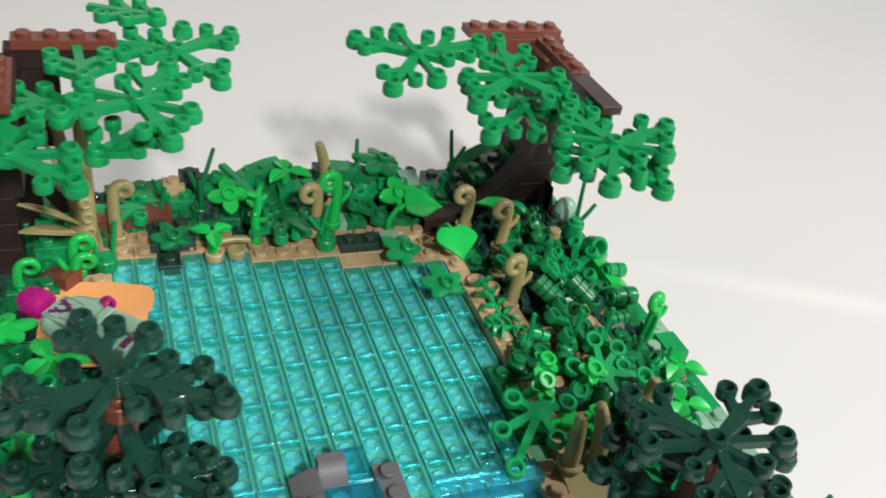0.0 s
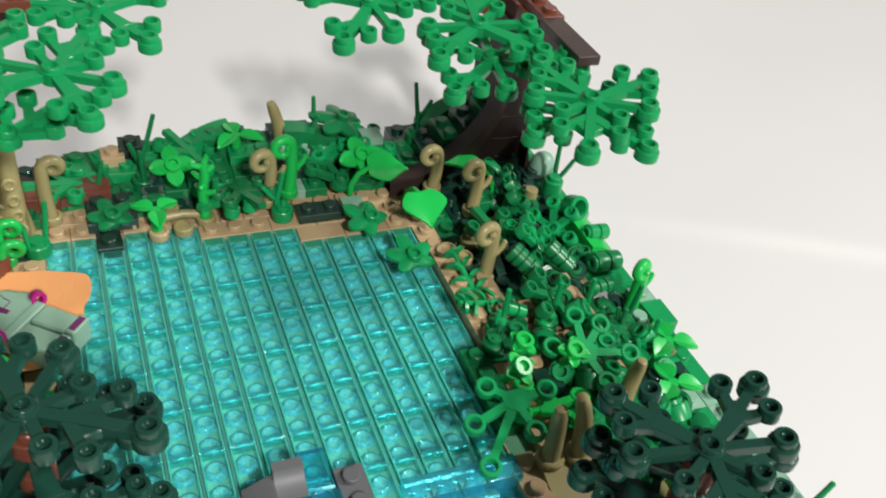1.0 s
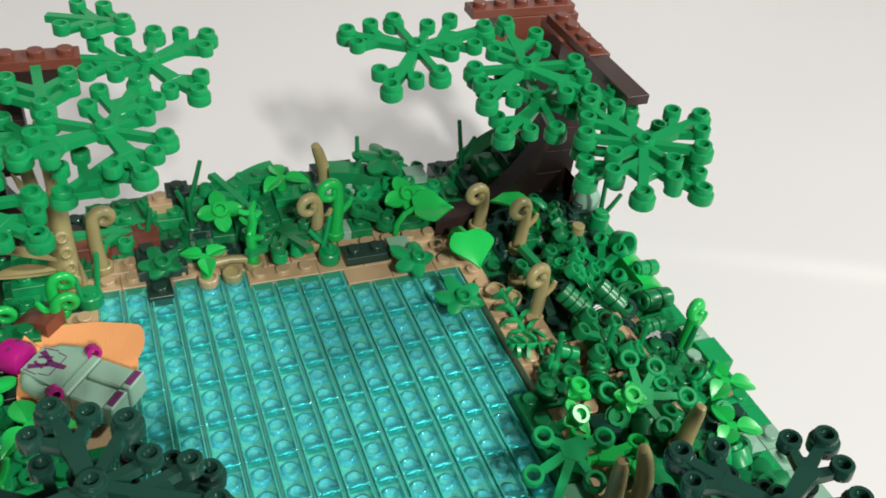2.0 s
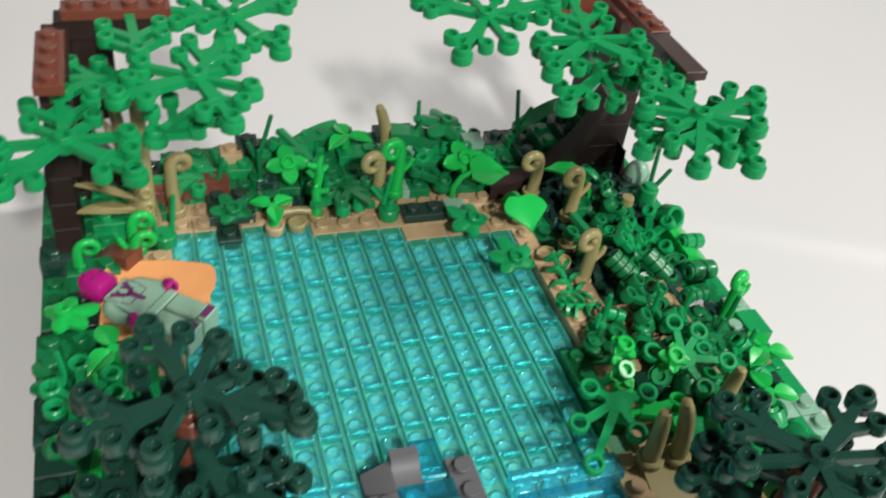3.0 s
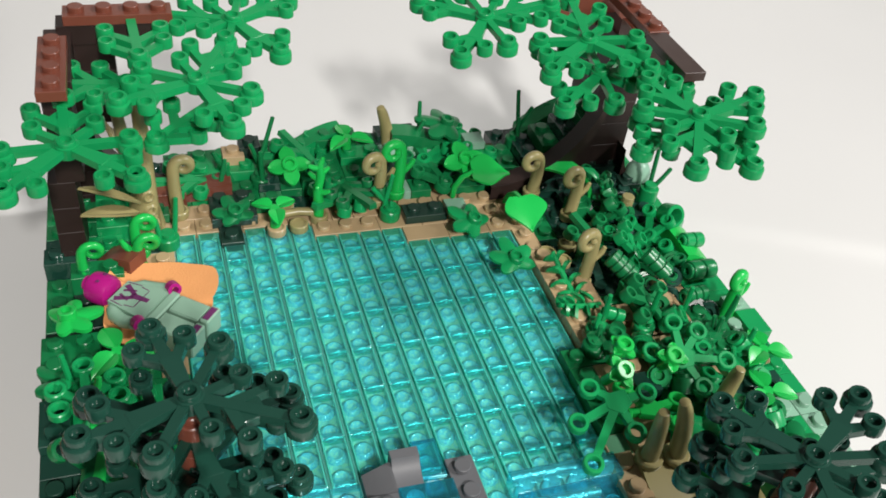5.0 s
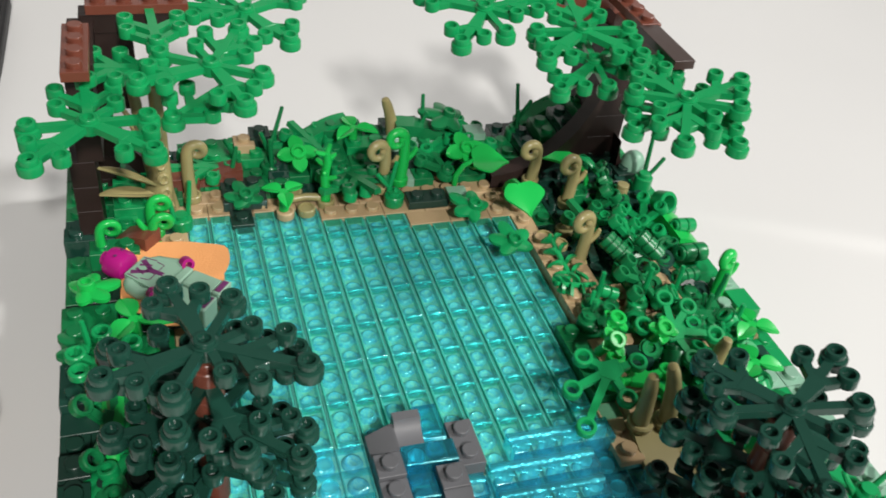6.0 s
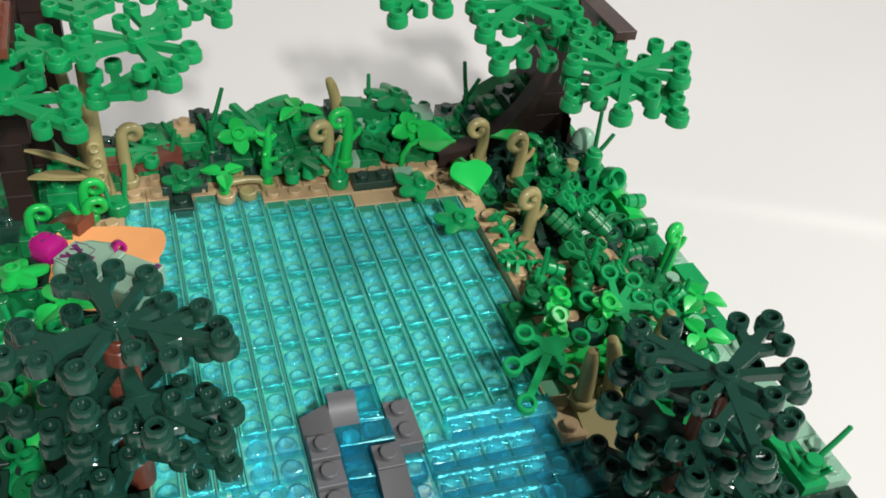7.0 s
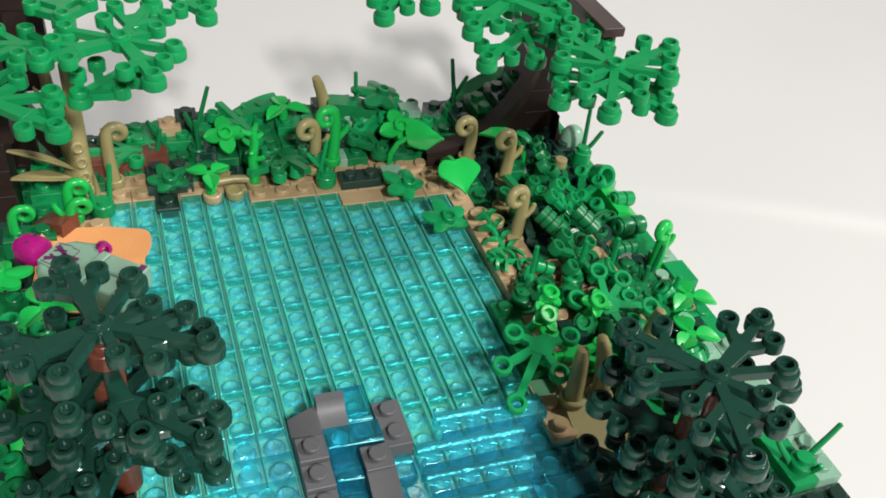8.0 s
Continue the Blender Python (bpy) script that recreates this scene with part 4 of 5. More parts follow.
for base, tip, r, n, mat, label in (
        ((17.45, -4.7, 2.0), (18.2, -5.6, 1.45), 0.44, 4, DARK, "ribbed column of dark green studs above the shore"),
        ((19.1, -4.8, 2.0), (19.85, -5.65, 1.4), 0.4, 3, DARK, "ribbed column of dark green studs in the thicket"),
        ((22.9, -3.3, 1.0), (21.75, -3.5, 1.25), 0.36, 2, GREEN, "green studs lying sideways against the rim"),
        ((22.5, -5.1, 0.9), (21.1, -5.3, 1.1), 0.44, 2, DARK, "large green studs lying sideways against the rim"),
        ((21.4, -6.4, 0.8), (20.2, -6.65, 0.95), 0.36, 3, DARK, "small dark green studs lying sideways"),
        ((18.75, -2.3, 0.5), (18.55, -2.45, 1.5), 0.33, 2, GREEN, "upright green studs behind the curled shoot"),
        ((19.35, -2.7, 0.5), (19.2, -2.9, 1.4), 0.36, 2, GREEN, "upright green studs beside the leaf piece"),
        ((19.5, 2.1, 0.4), (19.35, 1.9, 1.7), 0.36, 2, DARK, "dark green studs in front of the trunk"),
        ((17.2, -7.0, 0.7), (16.35, -6.8, 1.0), 0.3, 2, GREEN, "green studs pointing to the water")):
    stud_column(base, tip, r, n, mat, label)
for k in range(4):
    bx, by = 18.0 + 3.0 * thick.random(), -6.6 + 6.2 * thick.random()
    ob = thing("leaf_bush", bx, by, 0.3 + 0.3 * thick.random(), "small dark green leaf sprig low in the bank thicket", "toy plant", "thicket sprigs", thick.uniform(-5, 30), thick.uniform(-28, 24), thick.uniform(0, 360))
    part("leaf_frond", SPRIG_DARK if k % 2 else SPRIG_DEEP, None, ob)
for k in range(44):
    gx, gy = thick.uniform(16.8, 21.4), thick.uniform(-13.5, 0.5)
    if gy > -7 and gx < 18.6:
        gx += 2.0
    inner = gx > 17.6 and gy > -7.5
    # inside the thicket the shade is put into the pieces as darker greens
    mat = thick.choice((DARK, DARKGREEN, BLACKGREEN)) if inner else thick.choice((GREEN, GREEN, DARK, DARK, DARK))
    gz = thick.uniform(0.4, 0.8) if inner else 0.6 + thick.uniform(0, 0.5)
    tilt = (thick.uniform(25, 60), thick.uniform(-45, 0)) if inner else (thick.uniform(-50, 50), thick.uniform(-50, 50))
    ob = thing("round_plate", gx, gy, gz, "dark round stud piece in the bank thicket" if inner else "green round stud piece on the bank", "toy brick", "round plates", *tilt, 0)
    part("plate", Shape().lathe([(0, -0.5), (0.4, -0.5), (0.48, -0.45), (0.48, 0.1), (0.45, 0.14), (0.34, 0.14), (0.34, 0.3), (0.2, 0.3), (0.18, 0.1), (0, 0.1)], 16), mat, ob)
tube = thing("ring_piece", 22.0, -2.0, 1.5, "green hollow ring piece tipped towards the pond", "toy brick", rx=62, ry=0, rz=12)
part("ring", Shape().lathe([(0.3, -0.5), (0.5, -0.5), (0.54, -0.4), (0.54, 0.25), (0.5, 0.3), (0.36, 0.3), (0.32, 0.2), (0.3, -0.5)], 20), GREEN, tube)
dome = thing("dome_piece", 22.5, 2.2, 0.4, "pale sand green dome at the foot of the trunk", "toy brick")
part("dome", Shape().lathe([(0, 0), (0.66, 0), (0.68, 0.3), (0.6, 0.75), (0.42, 1.05), (0.2, 1.2), (0, 1.24)], 24), SAND, dome)
sheath = thing("curved_leaf", 0, 0, 0, "green strap leaf bending down under the arch", "toy plant")
part("leaf", Shape().sweep([(18.6, 1.0, 2.4), (19.0, 0.8, 2.3), (19.5, 0.5, 1.8), (19.9, 0.3, 1.2), (20.1, 0.25, 0.5)], [0.1, 0.3, 0.36, 0.34, 0.2], 10, flat=0.35), GREEN, sheath)
for gx, gy, ln in ((15.8, -7.5, 2.0), (17.9, -7.6, 2.0), (19.4, -7.7, 2.0), (20.3, -9.0, 1.4), (20.9, -8.5, 2.0), (21.0, -10.0, 1.6), (15.3, -8.3, 1.2)):
    spikes(gx, gy, 0.3, ((thick.uniform(-0.12, 0.12), 0.0, ln), (thick.uniform(-0.5, 0.5), 0.2, ln * 0.6)), "green grass stems rising from the bank thicket", GREEN if thick.random() < 0.6 else DARK)
for gx, gy, gz, rz in ((16.2, -8.2, 1.0, 20), (18.8, -11.0, 1.1, 70), (19.8, -12.6, 1.0, 0), (17.0, -12.6, 0.9, 140), (20.6, -14.6, 0.9, 40), (19.0, -14.2, 1.0, 90)):
    lobed(gx, gy, gz, thick.choice((GREEN, DARK)), "green lobed leaf low on the bank", 0.95, thick.uniform(-15, 15), thick.uniform(-15, 15), rz)

palm(14.4, -11.8, 1.6, 12, -4, 0, ((-0.8, 0.75), (-1.7, -0.45), (-1.75, -2.0), (0.2, -1.25), (1.2, 0.1)), "green palm leaf with ring ends over the water", GREEN)
flower(14.9, -10.9, 2.15, LIME, "bright green flower with an open stud", 28, 0, 20, 0.58, 4, 1.2)
palm(17.9, -10.3, 1.6, 20, 8, -30, ((-0.6, 1.3), (0.4, 1.3), (1.7, 0.5), (1.0, -0.9), (-1.2, -0.2)), "green palm leaf with ring ends in the thicket", GREEN)
flower(17.2, -10.6, 2.1, LIME, "bright green flower tilted towards the pond", 18, 10, -20, 0.56, 4, 1.2)
flower(15.8, -9.4, 1.7, LIME, "bright green flower seen edge on", 12, 0, 30, 0.52, 4, 1.2)
palm(15.8, -12.0, 1.1, 4, 0, 160, ((-1.0, 0.6), (-1.1, -0.6), (0.9, -1.0), (1.1, 0.4)), "bright green palm leaf low on the bank", LIME)
horn(14.98, -13.7, 0.6, 2.6, -0.15, 0, "olive tan horn shoot on an olive slope", OLIVE)
horn(16.0, -13.8, 0.6, 3.1, -0.6, 0, "tall olive tan horn shoot on an olive slope", OLIVE)
horn(18.7, -12.2, 0.6, 2.2, 0.2, 0, "tan horn shoot in the thicket", OLIVE)
spikes(21.7, -18.3, 0.2, ((0.7, 0.1, 1.9), (-0.6, 0.3, 1.4), (0.1, -0.3, 0.9)), "green grass stems leaning over the base rim", GREEN)

bank_slope = thing("slope_brick", 14.6, -15.6, -0.2, "olive tan slope brick under the horn shoots", "toy brick")
arc = Shape().add([(0, 0, 0), (1.5, 0, 0), (1.5, 2.2, 0), (0, 2.2, 0), (0, 2.2, 0.75), (1.5, 2.2, 0.75), (0, 1.6, 0.75), (1.5, 1.6, 0.75), (0, 0, 0.2), (1.5, 0, 0.2)],
                  [(0, 3, 2, 1), (3, 4, 5, 2), (4, 6, 7, 5), (6, 8, 9, 7), (8, 0, 1, 9), (0, 8, 6, 4, 3), (1, 2, 5, 7, 9)])
part("slope", arc, OLIVE, bank_slope)
shore = thing("shore_plate", 0, 0, 0, "tan studded plate at the pond's edge", "toy brick")
brick(shore, 13.7, -15.0, 0.3, 1, 2, 0.5, TAN)

shore_rings = thing("shore_rings", 0, 0, 0, "olive tan ring pieces on the shore beside a curled shoot", "toy brick")
for x, y, z in ((15.75, -2.4, 0.2), (16.3, -2.9, 0.1), (17.0, -1.9, 0.1)):
    part("ring", Shape().lathe(COLLAR, 16, at(x, y, z)), OLIVE, shore_rings)

# ---- left bank ----
# palms in the deeper green: the bank's shade is put into their colour
for gx, gy, gz, rx, ry, rz in ((-2.6, -9.4, 1.0, 20, 20, 120), (-3.9, -10.5, 1.2, 40, -20, 80)):
    palm(gx + 0.7, gy, gz, rx, ry, rz, ((-1.3, 0.6), (-1.2, -0.8), (0.6, -1.3), (1.3, 0.2), (0.4, 1.2)), "green palm leaf on the side bank", DARK)
for gx, gy, gz in ((-4.0, -6.4, 0.9), (-2.2, -7.4, 0.9), (-3.4, -12.2, 0.9), (-2.0, -11.2, 0.8)):
    lobed(gx, gy, gz, thick.choice((GREEN, DARK)), "green lobed leaf on the side bank", 0.95, thick.uniform(-15, 15), thick.uniform(-15, 15), thick.uniform(0, 90))
spikes(-4.2, -6.8, 0.5, ((-0.1, 0.1, 1.7), (0.2, 0, 1.0)), "green grass stems on the side bank", GREEN)
palm(-3.38, -8.0, 1.45, 0, 0, 0, ((-0.12, 1.7), (-1.0, 0.75), (0.88, 1.0), (-0.87, -0.12), (1.0, 0.12)), "green palm leaf with ring ends beside the cape", GREEN)
curl(-3.35, -8.3, 1.3, 0.8, LIME, 60, "bright green curled tip on the side bank", r=0.2, collar=False, thick=0.7)
strap = thing("strap_leaf", -3.15, -8.5, 1.35, "long bright green strap leaf hanging along the side bank", "toy plant")
part("leaf", Shape().sweep([(0, 0, 0), (0.0, -0.6, 0.15), (-0.05, -1.6, 0.0), (-0.1, -2.6, -0.3), (-0.15, -3.5, -0.7)], [0.16, 0.34, 0.36, 0.3, 0.12], 10, flat=0.35), LIME, strap)
part("leaf", Shape().sweep([(0, 0.1, 0), (0.6, 0.0, 0.1), (1.3, -0.2, -0.1)], [0.14, 0.3, 0.1], 10, flat=0.35), GREEN, strap)
# darkened from plain green for the shade lying on this bank
stud_plate = thing("round_plate", -3.25, -13.25, 0.9, "deep green round plate with an open stud on the side bank", "toy brick", "round plates")
part("plate", Shape().lathe([(0, -0.5), (0.55, -0.5), (0.62, -0.45), (0.62, 0.0), (0.58, 0.05), (0.34, 0.05), (0.34, 0.26), (0.2, 0.26), (0.18, 0.05), (0, 0.05)], 22), DARK, stud_plate)
side = thing("side_panel", 0, 0, 0, "dark green studded bricks on the side rim", "toy bricks")
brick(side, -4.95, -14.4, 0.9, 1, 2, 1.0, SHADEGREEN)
brick(side, -4.95, -12.2, 0.9, 1, 1, 1.0, BLACKGREEN)

# ---- rocks and falls at the front ----
rocks = thing("rocks", 0, 0, 0, "dark grey stone bricks in the front of the pond", "toy bricks")
for x, y, top, w, d, studs in ((5.03, -14.0, 0.55, 1, 1, True), (5.03, -15.0, 0.38, 1, 1, True), (5.03, -17.0, 0.2, 1, 2, True), (7.95, -13.95, 0.36, 1, 2, True), (6.98, -15.0, 0.75, 1, 1, True)):
    brick(rocks, x, y, top, w, d, top + 0.42, GREY, studs=studs)


def wedge(parent, x, y, pts, mat, d, rz=0, name="slope"):
    """A brick with a side outline in (across, up) drawn out over depth d."""
    n = len(pts)
    vs = [(px, 0, pz) for px, pz in pts] + [(px, d, pz) for px, pz in pts]
    fs = [tuple(range(n)), tuple(range(2 * n - 1, n - 1, -1))] + [(k, n + k, n + (k + 1) % n, (k + 1) % n) for k in range(n)]
    ob = part(name, Shape().add(vs, fs).mesh(name, mat, smooth=True), mat, parent)
    ob.matrix_basis = Matrix.Translation(Vector((x, y, 0)) * U) @ pose(0, 0, 0, 0, 0, rz)
    return ob


# a wedge that falls to the side, a bowed slope with a flat back, a long slope in front
wedge(rocks, 5.03, -13.0, [(0, -0.4), (0.97, -0.4), (0.97, 0.75), (0.85, 0.75), (0, 0.28)], GREY, 1.05)
bow = [(1.3, -0.4), (1.3, 1.0), (0.95, 1.0)] + [(0.95 * math.cos(a) ** 0.8, 0.45 + 0.55 * (1 - math.sin(a) ** 1.6)) for a in [math.pi / 2 * k / 8 for k in range(1, 9)]] + [(0.0, -0.4)]
wedge(rocks, 6.98, -12.97, bow, GREY, 0.97, 90)
wedge(rocks, 7.95, -17.0, [(0, -0.4), (1.98, -0.4), (1.98, 0.72), (1.85, 0.72), (0, 0.0)], GREY, 0.97, 90)

falls = thing("waterfall", 0, 0, 0, "clear blue bricks stepping down as falling water", "toy bricks")


def clear_brick(x, y, ztop, w, d, floor=-0.42, mat=None):
    """A clear brick, open below, with rounded upper edges, a foot line and added glint lips inside."""
    s = rounded_shell(Shape(), w, d, ztop - floor, 0.09, 0.02, 0.02)
    if w > 1.5:
        for k in range(int(w)):
            s.lathe([(0.26, 0.1), (0.3, ztop - floor - 0.12)], 12, at(k + 0.5, d / 2, 0), slot=1)
    if mat is None:
        glint_ridge(s, 0.06, w - 0.06, d - 0.2, ztop - floor - 0.2, 0.17)
        for k in range(int(w * 2) - 1):
            glint_ridge(s, 0.14 + 0.5 * k, 0.36 + 0.5 * k, d - 0.46, ztop - floor - 0.24, 0.06)
        # the thick front and end walls
        s.box(0.05, 0.03, 0.0, w - 0.05, 0.1, ztop - floor - 0.1, 0.02, slot=2)
        s.box(w - 0.1, 0.1, 0.0, w - 0.03, d - 0.05, ztop - floor - 0.1, 0.02, slot=2)
    else:
        for k in range(int(w)):
            s.lathe([(0.33, 0.12), (0.3, 0.3), (0, 0.32)], 12, at(k + 0.5, d / 2, 0), slot=1)
        if ztop > 0.2:
            glint_ridge(s, 0.05, w - 0.05, 0.08, ztop - floor - 0.09, 0.045)
            glint_ridge(s, 0.05, w - 0.05, 0.08, 0.1, 0.03)
            s.box(0.05, 0.1, 0.0, w - 0.05, 0.15, ztop - floor - 0.1, 0.02, slot=2)
    ob = part("clear_brick", s.mesh("clear_brick", mat or DEEP, GLINT, FALL), DEEP, falls)
    ob.location = Vector((x, y, floor)) * U
    ob.visible_shadow = False
    return ob


clear_brick(6.0, -13.85, 0.8, 1.93, 0.88, mat=FALL)
clear_brick(7.0, -12.5, 0.3, 0.95, 1.6, 0.005, mat=FALL)
clear_brick(6.02, -15.0, 0.55, 0.95, 1.0, mat=FALL)
clear_brick(6.02, -17.1, 0.25, 0.95, 2.0, mat=FALL)
for bx, by, top, ln in ((9.85, -14.1, 0.72, 4), (8.85, -15.12, 0.56, 4), (8.85, -16.14, 0.42, 4), (8.3, -17.16, 0.28, 4), (8.3, -18.18, 0.16, 4)):
    clear_brick(bx, by, top, ln, 0.98)
    # darker clear brick at the right end, the shadow put into its tint
    clear_brick(bx + 4.02, by, 0.05, 14.6 - bx - 4.02, 0.98, mat=FALL)
clear_brick(3.0, -13.0, 0.06, 1.98, 0.97, mat=DEEP)
clear_brick(3.0, -14.02, 0.1, 1.98, 0.97, mat=DEEP)
for k in range(4):
    clear_brick(2.4 - 0.3 * (k % 2), -15.04 - 1.02 * k, 0.08, 2.5 + 0.1 * (k % 2), 0.97, mat=DEEP)
    clear_brick(0.0, -15.04 - 1.02 * k, 0.02, 2.3 - 0.3 * (k % 2), 0.97, mat=DEEP)
clear_brick(8.05, -15.1, 0.12, 0.75, 1)
clear_brick(8.05, -17.1, 0.05, 0.23, 1.9)

# more low growth along the back bank
for gx, gy, gz, rx, ry, rz, me in ((7.6, 3.7, 0.9, 12, 0, 200, SPRIG_DEEP), (6.9, 4.6, 1.2, 10, 10, 30, SPRIG_GREEN), (2.3, 4.7, 0.9, 8, 0, 95, SPRIG_GREEN), (8.6, 3.2, 0.7, 10, 0, 120, SPRIG_GREEN),
                                   (11.9, 4.4, 1.2, 12, 0, 300, SPRIG_GREEN), (12.6, 2.9, 0.9, 12, 8, 20, SPRIG_DEEP), (15.4, 4.6, 1.2, 10, 0, 60, SPRIG_GREEN)):
    ob = thing("leaf_bush", gx, gy, gz, "low green leaf frond on the rear bank", "toy plant", "rear bank fronds", rx, ry, rz)
    part("leaf_frond", me, None, ob)

# ---- the toy doll on its cape ----
MAGENTA = plastic("magenta_plastic", (0.34, 0.008, 0.16))
PALEGREEN = plastic("pale_green_plastic", (0.22, 0.36, 0.27), rough=0.35)
PURPLE = plastic("purple_print", (0.12, 0.025, 0.10), rough=0.4)
PEACH = plastic("peach_cloth", (0.72, 0.32, 0.12), rough=0.8, bump=0.4)


def doll_shape():
    """A lying toy doll, head towards -x, face up."""
    s = Shape()
    side = at(0, 0, 0, 0, 90, 0)
    s.lathe([(0, -0.5), (0.42, -0.5), (0.58, -0.38), (0.62, -0.2), (0.62, 0.3), (0.56, 0.45), (0.4, 0.52), (0, 0.52)], 20, at(-2.35, 0, 0.66) @ side)
    s.lathe([(0, 0), (0.3, 0), (0.3, 0.2), (0, 0.2)], 14, at(-3.05, 0, 0.66) @ side)
    v = [(-1.6, -0.62, 0.05), (-1.6, 0.62, 0.05), (0.1, 0.9, 0.0), (0.1, -0.9, 0.0), (-1.6, -0.62, 0.92), (-1.6, 0.62, 0.92), (0.1, 0.9, 1.0), (0.1, -0.9, 1.0)]
    q = [(0, 1, 2, 3), (7, 6, 5, 4), (0, 4, 5, 1), (1, 5, 6, 2), (2, 6, 7, 3), (3, 7, 4, 0)]
    s.add(v, q, slot=1)
    s.box(0.13, -0.97, 0.05, 0.5, 0.97, 0.95, 0.05, slot=1)
    for k in (-1, 1):
        y0, y1 = sorted((0.06 * k, 0.97 * k))
        s.box(0.53, y0, 0.03, 1.85, y1, 0.92, 0.06, slot=1)
        s.box(1.88, y0, 0.03, 2.25, y1, 1.02, 0.05, slot=1)
        s.box(1.95, y0 + 0.12, 1.023, 2.2, y1 - 0.12, 1.05, 0.01, slot=2)
        s.sweep([(-1.35, 0.62 * k, 0.6), (-1.1, 0.86 * k, 0.6), (-0.6, 1.0 * k, 0.64), (-0.15, 1.06 * k, 0.8)], [0.28, 0.3, 0.27, 0.23], 10, slot=1)
        s.lathe([(0.14, -0.2), (0.27, -0.18), (0.27, 0.18), (0.14, 0.2), (0.14, -0.2)], 12, at(0.1, 1.06 * k, 0.95, 30, 70, 0), slot=0)
    # printed jacket edges and face marks
    tilt = at(0, 0, 0.0, 0, -2.7, 0)
    for a, b, w in (((-1.45, -0.42), (-0.8, -0.06), 0.16), ((-1.45, 0.42), (-0.8, 0.06), 0.16), ((-1.0, 0.0), (-0.2, 0.02), 0.2), ((-1.4, 0.1), (-0.9, 0.3), 0.08), ((-1.4, -0.1), (-0.9, -0.3), 0.08),
                    ((-0.9, -0.55), (-0.5, -0.5), 0.03), ((-0.9, 0.55), (-0.5, 0.5), 0.03), ((-1.5, 0.55), (-0.9, 0.62), 0.03), ((-1.5, -0.55), (-0.9, -0.62), 0.03), ((-0.5, -0.5), (-0.5, 0.5), 0.025)):
        s.beam(a, b, w * 1.5, 0.02, 1.008, w, m=tilt, slot=2)
    for a in (-0.22, 0.22):
        s.lathe([(0, 0), (0.08, 0), (0, 0.03)], 10, at(-2.3, a, 1.26), slot=2)
    return s


doll = new("doll", doll_shape().mesh("doll", MAGENTA, PALEGREEN, PURPLE))
doll.matrix_world = Matrix.Translation(P(-1.0, -3.65, 0.52)) @ pose(0, 0, 0, 0, 1, -39)
tagged(doll, "toy doll with magenta head and pale green suit lying down", "doll")


def cape_shape():
    """A stiff cloth cape spread under the doll: a rounded back, a cut hem, the rim lifting a little."""
    reach = ((0, 2.0), (38, 2.9), (58, 2.62), (90, 2.52), (118, 2.65), (140, 2.35), (165, 1.9), (195, 2.05), (225, 2.65), (250, 2.75), (275, 2.75), (305, 2.5), (340, 2.0), (360, 2.0))
    n, rings = 72, 8
    vs, fs = [], []
    for side in (0, 1):
        vs.append((0, 0, -0.05 * side))
        for i in range(1, rings + 1):
            u = i / rings
            for j in range(n):
                a = 360 * j / n
                k = max(q for q in range(len(reach) - 1) if reach[q][0] <= a)
                f = (a - reach[k][0]) / (reach[k + 1][0] - reach[k][0])
                r = u * (reach[k][1] * (1 - f) + reach[k + 1][1] * f)
                lift = 0.16 * u * u * (0.5 + 0.5 * math.sin(3 * radians(a) + 1.0)) + (0.45 * u ** 3 if 130 < a < 250 else 0.0)
                vs.append((r * math.cos(radians(a)), r * math.sin(radians(a)), lift - 0.05 * side))
    m = 1 + rings * n
    for j in range(n):
        k = (j + 1) % n
        fs += [(0, 1 + j, 1 + k), (m, m + 1 + k, m + 1 + j)]
        for i in range(rings - 1):
            a, b = 1 + i * n + j, 1 + i * n + k
            fs += [(a, a + n, b + n, b), (m + b, m + b + n, m + a + n, m + a)]
        a, b = 1 + (rings - 1) * n + j, 1 + (rings - 1) * n + k
        fs.append((a, m + a, m + b, b))
    return Shape().add(vs, fs)


cape = new("cape", cape_shape().mesh("cape", PEACH))
cape.matrix_world = Matrix.Translation(P(-0.8, -2.75, 0.5))
tagged(cape, "peach cloth cape spread under the toy doll", "cape")

# ---- on the table beside the model ----
RED = plastic("dark_red_metallic_plastic", (0.16, 0.011, 0.011), rough=0.22, metal=0.15)
GOLD = plastic("gold_plastic", (0.52, 0.30, 0.035), rough=0.28, metal=0.2)
STEEL = plastic("grey_metallic_plastic", (0.22, 0.23, 0.25), rough=0.3, metal=0.6)
BLACK = plastic("black_plastic", (0.005, 0.005, 0.006), rough=0.38, shine=0.14)
POSTER = plastic("blue_print", (0.035, 0.065, 0.33), rough=0.3, vary=0.3, second=(0.05, 0.085, 0.40), shine=0.2)
PRINT = plastic("white_print", (0.30, 0.36, 0.60), rough=0.4)


robot = thing("toy_robot", -11.0, -9.0, -2.8, "dark red and gold plastic toy robot standing on the board", "toy robot")


def robot_part(name, s, mats, label="", parent=None):
    """Shapes given in the place's studs, hung on the robot."""
    s.v = [(x + 11.0, y + 9.0, z + 2.8) for x, y, z in s.v]
    return part(name, s, mats, parent or robot, label)


